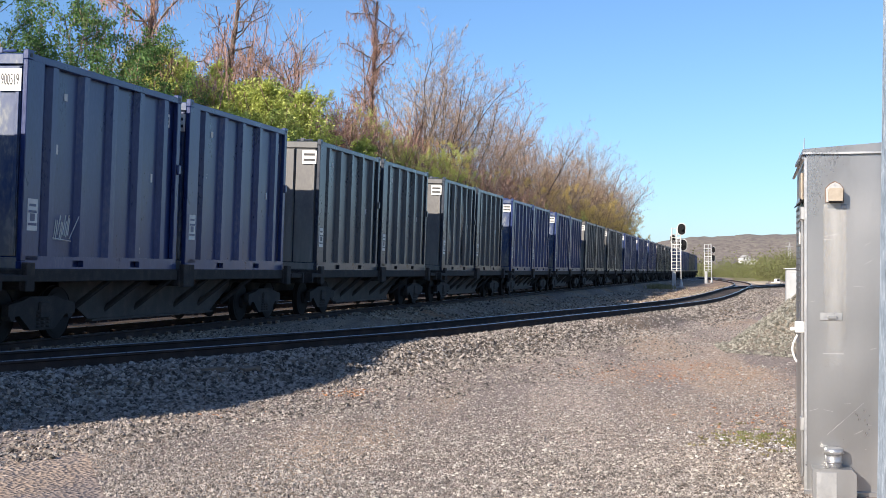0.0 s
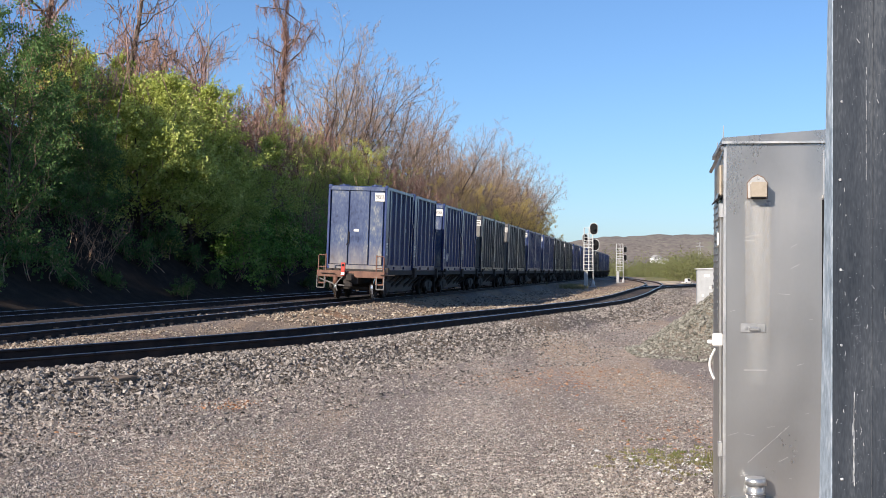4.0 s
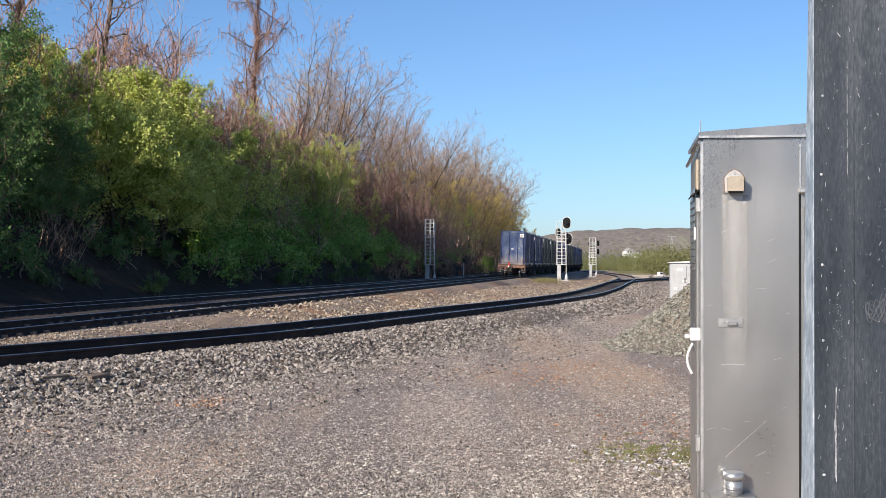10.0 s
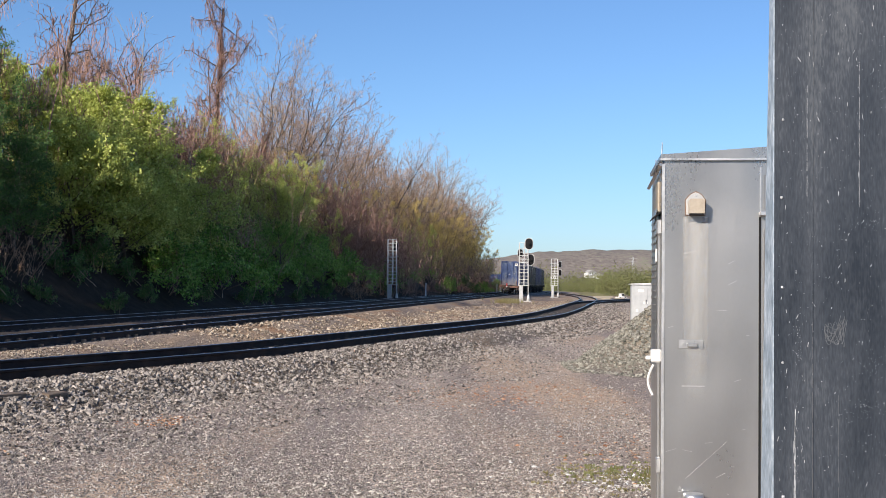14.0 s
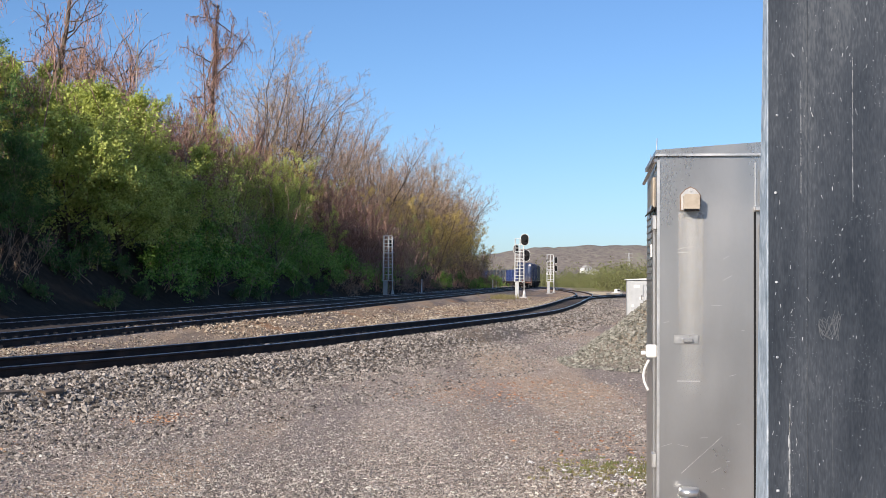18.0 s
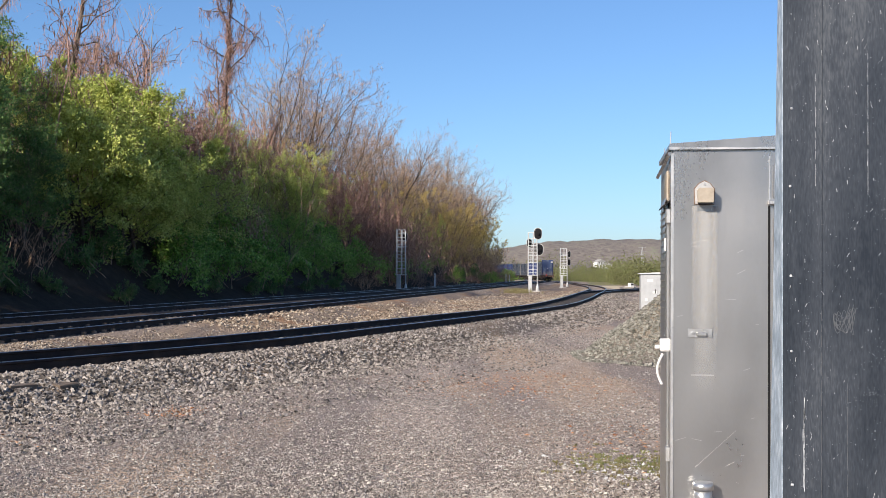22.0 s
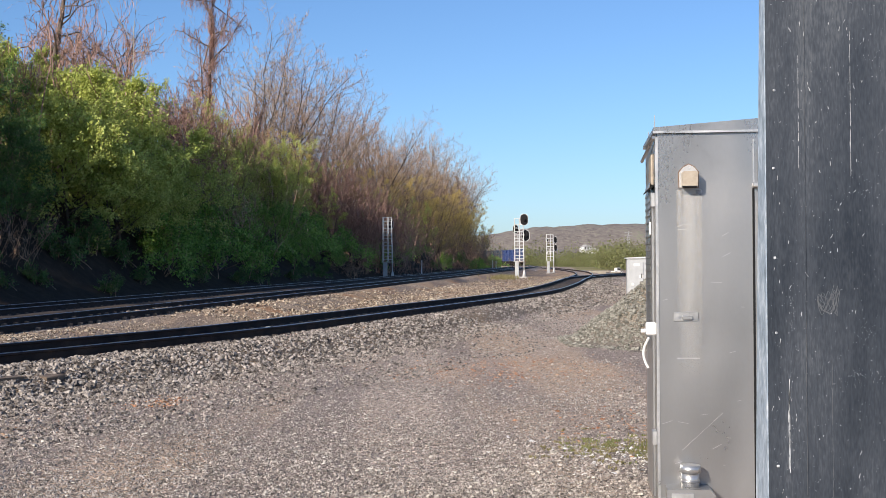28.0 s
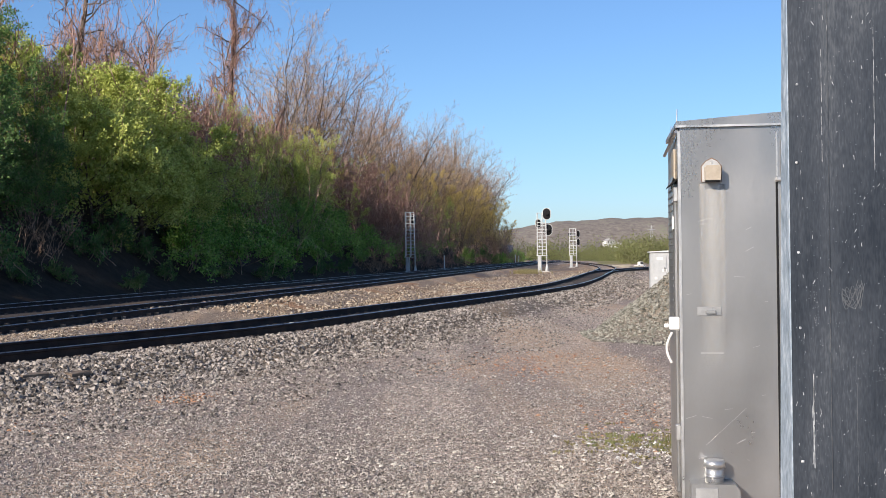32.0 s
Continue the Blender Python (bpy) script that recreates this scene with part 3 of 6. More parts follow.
def track(name, line, label, near, far, spacing, seed):
    """Two rails, single ties over the stretch near..far (by y), and the ties beyond as one mesh."""
    rnd = random.Random(seed)
    top = tagged(new(name), label, "railway track", "tracks of the line", "structure")
    rail("rail", line, 1, top)
    rail("rail", line, -1, top)
    verts, faces = [], []
    step = spacing / 0.5
    pos, singles = 0.0, 0
    tie_z = RAIL_Z - 0.175 - 0.018
    while pos < len(line) - 1:
        x, y, h = line[int(pos)]
        f = pos - int(pos)
        x2, y2, h2 = line[int(pos) + 1]
        x, y, h = x + (x2 - x) * f, y + (y2 - y) * f, h + (h2 - h) * f
        pos += step * rnd.uniform(0.96, 1.04)
        m = pose(x, y, tie_z, 0, 0, -math.degrees(h) + rnd.uniform(-1, 1))
        if near < y < far and singles < 290:
            singles += 1
            o = new("tie", TIES[rnd.randrange(4)])
            o.parent, o.matrix_basis = top, m
            for side in (-1, 1):
                q = new("tie_plate", CLIP_PLATE if line is MAIN and rnd.random() < 0.55 else PLATE_MESH)
                q.parent, q.matrix_basis = top, m @ pose(side * (GAUGE / 2 + 0.036), 0, 0)
        elif y > -20:
            b = len(verts)
            for cx, cy, cz in ((-1.3, -0.115, -0.16), (1.3, -0.115, -0.16), (1.3, 0.115, -0.16), (-1.3, 0.115, -0.16), (-1.3, -0.115, 0), (1.3, -0.115, 0), (1.3, 0.115, 0), (-1.3, 0.115, 0)):
                verts.append(tuple(m @ Vector((cx, cy, cz))))
            faces += [(b + 4, b + 5, b + 6, b + 7), (b, b + 1, b + 5, b + 4), (b + 1, b + 2, b + 6, b + 5), (b + 2, b + 3, b + 7, b + 6), (b + 3, b, b + 4, b + 7)]
    if verts:
        tagged(raw("far_ties", verts, faces, TIE, top), kind="stuff")
    return top

# ---- the train ----
BOX_L, BOX_W, BOX_H = 5.6, 2.44, 3.38
PITCH = 14.15
DECK = 1.19          # top of the car's deck above the rail
SPEED, TAIL_AT_2 = 13.334, 1.573
CARS = 33
LEAN = 1.8           # degrees by which the cars lean to the right


def container(paint, door_paint, dented=False):
    """A twenty-foot waste container: recessed side panels between ribs, door end to the rear, castings at the corners."""
    L, W, H = BOX_L, BOX_W, BOX_H
    c = thing("waste_container", "navy blue ribbed steel waste container riding on a spine car", "container", group="containers of the train")
    body = part("body", box(-W / 2 + 0.11, W / 2 - 0.11, -L / 2 + 0.09, L / 2 - 0.06, 0.02, H - 0.1, 0.01), paint, c)
    if dented:
        bm = bmesh.new()
        bm.from_mesh(body.data)
        bmesh.ops.subdivide_edges(bm, edges=bm.edges[:], cuts=9, use_grid_fill=True)
        for v in bm.verts:
            if abs(v.co.x) > W / 2 - 0.15:
                v.co.x += 0.05 * math.sin(v.co.z * 2.1 + v.co.y * 3.4) * math.sin(v.co.y * 1.7)
        bm.to_mesh(body.data)
        bm.free()
    # top and bottom rails, corner posts
    for sx in (-1, 1):
        x0, x1 = sorted((sx * W / 2, sx * (W / 2 - 0.09)))
        part("top_rail", box(x0, x1, -L / 2 + 0.12, L / 2 - 0.12, H - 0.14, H - 0.02, 0.012), paint, c)
        bm = bmesh.new()
        cuts = [-L / 2 + 0.12, -1.22, -0.86, 0.86, 1.22, L / 2 - 0.12]
        for a, b in zip(cuts[::2], cuts[1::2]):
            add_box(bm, x0, x1, a, b, 0.0, 0.2)
        for a, b in ((-1.22, -0.86), (0.86, 1.22)):
            add_box(bm, x0, x1, a, b, 0.14, 0.2)
            add_box(bm, x0, x1, a, b, 0.0, 0.03)
        part("bottom_rail", bm, paint, c)
        for i in range(5):
            y = -L / 2 + 0.78 + i * (L - 1.5) / 4 + 0.1
            bm = bmesh.new()
            add_prism(bm, [(0, 0.14), (0.1, 0.07), (0.1, -0.1), (0, -0.17)], 0.18, H - 0.13)
            for v in bm.verts:
                px, py, pz = v.co
                wob = 0.05 * math.sin(py * 2.1 + y * 2) if dented else 0
                v.co = Vector((sx * (W / 2 - 0.112 + px), y + pz + wob, py))
            bmesh.ops.recalc_face_normals(bm, faces=bm.faces[:])
            part("rib", bm, paint, c)
        for sy in (-1, 1):
            y0, y1 = sorted((sy * L / 2, sy * (L / 2 - 0.16)))
            wide = 0.34 if sy < 0 else 0.0
            part("corner_post", box(x0, x1, y0, y1 + wide, 0.12, H - 0.12, 0.012), paint, c)
            for z0 in (0.0, H - 0.12):
                bm = box(min(x0, x1) - 0.004, max(x0, x1) + 0.05 * (sx < 0) + 0.004, y0 - 0.004, y1 + 0.004, z0, z0 + 0.12 + (0.03 if z0 else 0), 0.01)
                part("corner_casting", bm, paint, c)
            part("casting_hole", box(sx * (W / 2 + 0.005) - 0.004, sx * (W / 2 + 0.005) + 0.004, (y0 + y1) / 2 - 0.03, (y0 + y1) / 2 + 0.03, H - 0.085, H - 0.02, 0), INK, c)
    # roof
    bm = box(-W / 2 + 0.09, W / 2 - 0.09, -L / 2 + 0.02, L / 2 - 0.02, H - 0.12, H - 0.03, 0.01)
    for i in range(9):
        y = -L / 2 + 0.5 + i * (L - 1.0) / 8
        add_box(bm, -W / 2 + 0.1, W / 2 - 0.1, y - 0.04, y + 0.04, H - 0.04, H + 0.005)
    part("roof", bm, paint, c)
    for sx in (-0.75, 0.55):
        bm = tube((sx, -L / 2 + 0.05, H), (sx + 0.42, -L / 2 + 0.05, H + 0.01), 0.025, n=6)
        add_box(bm, sx + 0.1, sx + 0.2, -L / 2 + 0.02, -L / 2 + 0.1, H - 0.02, H + 0.06)
        part("roof_latch", bm, paint, c)
    # door end
    part("door_header", box(-W / 2 + 0.09, W / 2 - 0.09, -L / 2, -L / 2 + 0.12, H - 0.2, H - 0.04, 0.01), door_paint, c)
    part("door_sill", box(-W / 2 + 0.09, W / 2 - 0.09, -L / 2, -L / 2 + 0.12, 0.0, 0.17, 0.01), door_paint, c)
    edges = [-W / 2 + 0.12, -0.33, 0.52, W / 2 - 0.12]
    for k, (a, b) in enumerate(zip(edges, edges[1:])):
        d = part("door", box(a + 0.02, b - 0.02, -L / 2 + 0.045, -L / 2 + 0.1, 0.19, H - 0.22, 0.008), door_paint, c)
        r = box(b - 0.2, b - 0.035, -L / 2 + 0.015, -L / 2 + 0.05, 0.2, H - 0.23, 0.006) if k < 2 else box(b - 0.1, b - 0.035, -L / 2 + 0.02, -L / 2 + 0.05, 0.2, H - 0.23, 0.006)
        part("door_stile", r, door_paint, d)
        if k == 0:
            bm = tube((b + 0.02, -L / 2 + 0.01, 1.05), (b + 0.02, -L / 2 + 0.01, 1.5), 0.02, n=6)
            add_tube(bm, (b + 0.02, -L / 2 + 0.01, 1.05), (b - 0.08, -L / 2 - 0.02, 0.98), 0.018, n=6)
            part("lock_bar", bm, CAR_IRON, d)
    part("number_board", box(0.72, 1.11, -L / 2 - 0.002, -L / 2 + 0.02, H - 0.62, H - 0.27), DECAL, c, "white number board")
    part("label", box(-0.12, 0.08, -L / 2 + 0.035, -L / 2 + 0.05, 1.52, 1.62), DECAL, c, "small white label")
    # side markings
    for sx in (-1, 1):
        X = sx * (W / 2 - 0.106)

        def plate(y, z, w, h, mat, name, x=X):
            return part(name, box(x - 0.006, x + 0.006, y - w / 2, y + w / 2, z - h / 2, z + h / 2), mat, c)
        E = sx * (W / 2 + 0.001)
        s = part("emblem", box(E - 0.004, E + 0.004, -L / 2 + 0.13, -L / 2 + 0.42, 0.6, 1.1), DECAL, c, "faded white emblem panel")
        for z0, w in ((1.0, 0.2), (0.9, 0.24), (0.7, 0.26)):
            part("bar", box(E - 0.006, E + 0.006, -L / 2 + 0.275 - w / 2, -L / 2 + 0.275 + w / 2, z0 - 0.02, z0 + 0.02), paint, s)
        part("bar", box(E - 0.006, E + 0.006, -L / 2 + 0.205, -L / 2 + 0.345, 0.75, 0.87), paint, s)
        p = plate(L / 2 - 0.45, H - 0.5, 0.3, 0.26, DECAL, "side_number_plate")
        for dz in (-0.06, 0.05):
            part("bar", box(X - 0.008, X + 0.008, L / 2 - 0.56, L / 2 - 0.34, H - 0.51 + dz, H - 0.47 + dz), paint, p)
        plate(L / 2 - 1.5, 0.34, 0.22, 0.12, DECAL, "label")
        plate(-L / 2 + 1.35, H - 0.55, 0.1, 0.12, DECAL, "label")
        plate(-L / 2 + 1.12, 1.95, 0.07, 0.16, DECAL, "label")
        plate(L / 2 - 1.0, 1.72, 0.07, 0.16, DECAL, "label")
        part("side_latch", tube((sx * (W / 2 - 0.02), L / 2 - 0.03, 0.1), (sx * (W / 2 - 0.02), L / 2 - 0.03, H - 0.2), 0.022, n=6), paint, c)
        bm = box(min(sx * W / 2, sx * (W / 2 + 0.05)), max(sx * W / 2, sx * (W / 2 + 0.05)), L / 2 - 0.14, L / 2 - 0.01, 1.85, 2.05, 0.02)
        part("latch_box", bm, paint, c)
    return c


def truck(parent, y):
    """A two-axle freight truck: bolster, side frames with springs, wheelsets."""
    t = new("truck")
    t.parent, t.matrix_basis = parent, pose(0, y, 0)
    part("bolster", box(-1.1, 1.1, -0.16, 0.16, 0.38, 0.66, 0.03), CAR_IRON, t)
    for sx in (-1, 1):
        bm = bmesh.new()
        add_prism(bm, [(-1.02, 0.62), (-0.62, 0.68), (-0.4, 0.74), (0.4, 0.74), (0.62, 0.68), (1.02, 0.62), (1.02, 0.44), (0.7, 0.44), (0.36, 0.2), (-0.36, 0.2), (-0.7, 0.44), (-1.02, 0.44)], -0.06, 0.06)
        bm.transform(Matrix.Translation((sx * 1.0, 0, 0)) @ Matrix.Rotation(radians(90), 4, "Z"))
        part("side_frame", bm, CAR_IRON, t)
        for k in (-0.16, 0, 0.16):
            bm = bmesh.new()
            for i in range(5):
                add_tube(bm, (sx * 1.0, k, 0.24 + i * 0.06), (sx * 1.0, k, 0.28 + i * 0.06), 0.065, n=8)
            bm.transform(Matrix.Translation((sx * 0.02, 0, 0)))
            part("spring", bm, CAR_IRON, t)
    return t


def wheelset(parent, y, shiny=False):
    w = new("wheelset")
    w.parent, w.matrix_basis = parent, pose(0, y, 0.44)
    bm = bmesh.new()
    add_tube(bm, (-1.05, 0, 0), (1.05, 0, 0), 0.08, n=10)
    part("axle", bm, CAR_IRON, w)
    for sx in (-1, 1):
        bm = tube((sx * 0.69, 0, 0), (sx * 0.72, 0, 0), 0.465, 0.46, n=24)
        add_tube(bm, (sx * 0.655, 0, 0), (sx * 0.82, 0, 0), 0.36, n=24)
        add_tube(bm, (sx * 0.66, 0, 0), (sx * 0.9, 0, 0), 0.14, n=12)
        part("wheel", bm, WHEEL, w)
        bm = bmesh.new()
        add_tube(bm, (sx * 0.715, 0, 0), (sx * 0.81, 0, 0), 0.444, 0.438, n=24, caps=False)
        add_tube(bm, (sx * 0.8, 0, 0), (sx * 0.81, 0, 0), 0.437, 0.36, n=24, caps=False)
        part("tread", bm, TREAD if shiny else WHEEL, w)
    return w


def spine_car(tail=False):
    """A spine car: deep centre sill with struts, container saddles, end platforms and trucks. Origin at rail level, mid-length."""
    c = thing("spine_car", "grimy black container spine car on two trucks" if not tail else "grimy spine car with rusty brown end platform and red marker", "railway wagon", group="cars of the train")
    half = PITCH / 2 - 0.35
    bm = bmesh.new()
    add_prism(bm, [(-0.28, 0.62), (0.28, 0.62), (0.2, 0.38), (-0.2, 0.38)], -3.6, 3.6)
    add_box(bm, -0.3, 0.3, -half, half, 0.62, 1.02)
    part("centre_sill", bm, CAR_IRON, c)
    for sx in (-1, 1):
        x0, x1 = sorted((sx * 1.0, sx * 1.24))
        for y0, y1 in ((-5.95, -0.3), (0.3, 5.85)):
            part("side_sill", box(x0, x1, y0, y1, 0.98, DECK, 0.015), CAR_IRON, c)
        for y in (-4.2, -2.6, -1.1, 1.1, 2.6, 4.2):
            part("strut", tube((sx * 0.6, y * 0.8, 0.42), (sx * 1.12, y * 0.8 + 0.5, 1.0), 0.055, n=6), CAR_IRON, c)
        bm = add_prism(bmesh.new(), [(-3.75, 1.0), (3.75, 1.0), (3.75, 0.8), (2.7, 0.28), (-2.7, 0.28), (-3.75, 0.8)], -0.02, 0.02)
        bm.transform(Matrix.Translation((sx * 0.62, 0, 0)) @ Matrix.Rotation(radians(90), 4, "Z"))
        part("skirt", bm, CAR_SIDE, c)
        part("skirt_flange", box(min(sx * 0.6, sx * 0.72), max(sx * 0.6, sx * 0.72), -2.7, 2.7, 0.24, 0.28), CAR_SIDE, c)
    for y in (-5.85, -0.12, 0.12, 5.75):
        part("saddle", box(-1.27, 1.27, y - 0.16, y + 0.16, 0.86, DECK - 0.002, 0.02), CAR_IRON, c)
        for sx in (-1, 1):
            part("twist_lock", box(sx * 1.3 - 0.05, sx * 1.3 + 0.05, y - 0.13, y + 0.13, 0.84, DECK + 0.1, 0.015), CAR_IRON, c)
    mat = CAR_BROWN if tail else CAR_IRON
    for sy in (-1, 1):
        m2 = mat if sy < 0 else CAR_IRON
        y0, y1 = sorted((sy * 5.95, sy * half))
        part("end_platform", box(-1.35, 1.35, y0, y1, 1.0, 1.1, 0.01), m2, c)
        for xa, xb in ((-1.38, -0.24), (0.14, 1.38)) if tail and sy < 0 else ((-1.38, 1.38),):
            part("end_sill", box(xa, xb, sy * half - 0.05, sy * half + 0.05, 0.86, 1.12, 0.01), m2, c)
        part("coupler", box(-0.13, 0.13, sy * half, sy * (half + 0.33), 0.72, 0.98, 0.04) if sy > 0 else box(-0.13, 0.13, sy * (half + 0.33), sy * half, 0.72, 0.98, 0.04), CAR_IRON, c)
        t = truck(c, sy * 4.95)
        wheelset(c, sy * 4.95 - 0.88, tail and sy < 0)
        wheelset(c, sy * 4.95 + 0.88)
        for sx in (-1, 1):
            if tail and sy < 0:
                bm = bmesh.new()
                for dx in (0, 0.3):
                    add_tube(bm, (sx * 1.33 - sx * dx, sy * half, 0.6), (sx * 1.33 - sx * dx, sy * half, 1.78 if dx else 1.7), 0.03, n=6)
                for z in (0.62, 1.25, 1.72):
                    add_tube(bm, (sx * 1.33, sy * half, z), (sx * 1.03, sy * half, z), 0.022, n=6)
                part("ladder", bm, CAR_BROWN, c, "rusty brown corner ladder")
                part("stirrup", tube((sx * 1.33, sy * half, 0.6), (sx * 1.03, sy * half, 0.6), 0.025, n=6), CAR_BROWN, c)
    if tail:
        y = -half - 0.12
        m = part("rear_marker", box(-0.36, -0.2, y - 0.09, y + 0.02, 0.92, 1.44, 0.012), RED, c, "red end-of-train marker")
        part("stripe", box(-0.35, -0.21, y - 0.096, y - 0.09, 0.95, 1.06), DECAL, m)
        part("lens", tube((-0.28, y - 0.09, 1.34), (-0.28, y - 0.12, 1.34), 0.045, n=10), BLACK, m)
        bm = bmesh.new()
        prev = Vector((-0.26, y, 0.92))
        for i in range(1, 11):
            a = i / 10
            p = Vector((-0.26 - 0.3 * math.sin(a * 2.2), y + 0.02, 0.92 - 0.6 * a))
            add_tube(bm, prev, p, 0.024, n=6)
            prev = p
        part("air_hose", bm, HOSE, c, "grey air hose")
        part("brake_cylinder", add_tube(tube((-0.62, y + 0.12, 0.6), (-0.62, y + 0.12, 0.88), 0.1, n=12), (-0.62, y + 0.12, 0.88), (-0.62, y + 0.12, 0.94), 0.1, 0.05, n=12), CAR_BROWN, c)
        part("brake_pipe", add_tube(tube((-1.25, y + 0.1, 0.78), (-0.6, y + 0.1, 0.56), 0.028, n=6), (-0.6, y + 0.1, 0.56), (0.1, y + 0.1, 0.5), 0.028, n=6), HOSE, c)
        part("coupler_knuckle", box(-0.2, 0.1, y - 0.12, y + 0.1, 0.46, 0.66, 0.05), CAR_IRON, c)
        for x0 in (-1.36, 1.06):
            part("sill_step", add_tube(add_tube(tube((x0, y + 0.08, 0.9), (x0, y + 0.08, 0.42), 0.024, n=6), (x0, y + 0.08, 0.42), (x0 + 0.3, y + 0.08, 0.42), 0.024, n=6), (x0 + 0.3, y + 0.08, 0.42), (x0 + 0.3, y + 0.08, 0.9), 0.024, n=6), HOSE, c)
            part("grab_bar", tube((x0 + 0.15, y + 0.0, 1.0), (x0 + 0.75, y + 0.0, 1.0), 0.016, n=6), CAR_IRON, c)
        part("bearing_adapter", box(-0.98, -0.86, y + 1.1, y + 1.3, 0.42, 0.7, 0.02), HOSE, c)
        part("bearing_adapter", box(0.86, 0.98, y + 1.1, y + 1.3, 0.42, 0.7, 0.02), HOSE, c)
    return c


def train_pose(s, up, lean):
    x, y, h = on_line(s)
    return pose(x, y, up, 0, 0, -math.degrees(h)) @ pose(0, 0, 0, 0, lean, 0)


def joined(ob, name, keep):
    """A plainer copy of a thing for the far end of the train: parts of one material in one mesh, apart from those to keep."""
    c = tagged(new(ob.name.split(".")[0]), ob["label"], ob["category"], ob["group"])
    groups = {}
    todo = [(o, Matrix()) for o in ob.children]
    while todo:
        o, m = todo.pop()
        m2 = m @ o.matrix_basis
        if o.data:
            key = next((k for k in keep if o.name.split(".")[0] == k), None) or name
            mat = o.data.materials[0]
            bm = groups.setdefault((key, mat.name), (bmesh.new(), mat))[0]
            me = o.data.copy()
            me.transform(m2)
            bm.from_mesh(me)
            bpy.data.meshes.remove(me)
        todo += [(k, m2) for k in o.children]
    for (key, _), (bm, mat) in groups.items():
        o = part(key, bm, mat, c)
        if key in ("wheel", "tread", "side_frame"):
            tagged(o, kind="stuff")
    return c


NAVY_BOX = container(NAVY, DOOR_BLUE)
GREY_BOX = container(GREYBLUE, DOOR_GREY)
tagged(GREY_BOX, "faded grey-blue ribbed steel waste container riding on a spine car")
DENT_BOX = container(GREYBLUE, DOOR_GREY, dented=True)
tagged(DENT_BOX, "dark grey waste container with buckled sides on a spine car")
TAIL_CAR, MID_CAR = spine_car(True), spine_car(False)
FAR_FROM = 9
FAR_NAVY = joined(NAVY_BOX, "body", ("door", "number_board", "roof"))
FAR_GREY = joined(GREY_BOX, "body", ("door", "number_board", "roof"))
FAR_CAR = joined(MID_CAR, "frame", ("wheel", "tread", "side_frame"))
ROLLING = []     # cars near enough for their wheels to be seen turning
MOVING = []      # thing, metres ahead of the train's tail, height, lean
used = set()
BOARDS = []
for k in range(CARS):
    car = TAIL_CAR if k == 0 else (MID_CAR if k == 1 else copy_thing(MID_CAR, Matrix()) if k < FAR_FROM else FAR_CAR if k == FAR_FROM else copy_thing(FAR_CAR, Matrix()))
    MOVING.append((car, k * PITCH + PITCH / 2 - 1.2, RAIL_Z))
    if k < 3:
        ROLLING.append(car)
    kind = {2: GREY_BOX, 3: DENT_BOX, 6: GREY_BOX, 7: GREY_BOX, 11: GREY_BOX, 12: GREY_BOX, 17: GREY_BOX, 18: GREY_BOX, 24: GREY_BOX}.get(k, NAVY_BOX)
    for j in range(2):
        src = GREY_BOX if (kind is DENT_BOX and j == 1) else kind
        if k >= FAR_FROM:
            src = FAR_GREY if src is GREY_BOX else FAR_NAVY
        b = src if src.name not in used else copy_thing(src, Matrix())
        used.add(src.name)
        MOVING.append((b, k * PITCH + BOX_L / 2 + j * (BOX_L + 0.42), RAIL_Z + DECK))
        if (k, j) == (1, 0):
            bm = bmesh.new()
            r = random.Random(4)
            X = BOX_W / 2 - 0.004
            for i in range(9):
                y0 = -BOX_L / 2 + 0.95 + i * 0.055
                add_tube(bm, (X, y0, 0.45 + 0.12 * r.random()), (X, y0 + 0.05 + 0.05 * r.random(), 0.72 + 0.2 * r.random()), 0.009, n=4)
            add_tube(bm, (X, -BOX_L / 2 + 0.92, 0.5), (X, -BOX_L / 2 + 1.5, 0.46), 0.009, n=4)
            add_tube(bm, (X, -BOX_L / 2 + 1.45, 0.5), (X, -BOX_L / 2 + 1.75, 0.88), 0.009, n=4)
            part("graffiti", bm, DECAL, b, "white sprayed scrawl")
        BOARDS.append((k, j, b))
for k, j, b in BOARDS:
    word = {(0, 0): "900659", (1, 0): "900519"}.get((k, j))
    if word:
        o = new("number", text_mesh(word, 0.25))
        o.parent, o.matrix_basis = b, pose(0.915, -BOX_L / 2 - 0.004, BOX_H - 0.45) @ Matrix.Diagonal((0.42, 1, 1, 1))
        tagged(o, "black number " + word)
        o = new("number", text_mesh(word, 0.19))
        o.parent, o.matrix_basis = b, pose(BOX_W / 2 - 0.099, BOX_L / 2 - 0.45, BOX_H - 0.5, 0, 0, 90) @ Matrix.Diagonal((0.44, 1, 1, 1))
        tagged(o, "black number " + word)
    elif k < FAR_FROM:
        for dz in (0.07, -0.07):
            part("bar", box(0.76, 1.07, -BOX_L / 2 - 0.006, -BOX_L / 2 - 0.002, BOX_H - 0.445 + dz - 0.03, BOX_H - 0.445 + dz + 0.03), INK, b)

# ---- equipment beside the yard ----


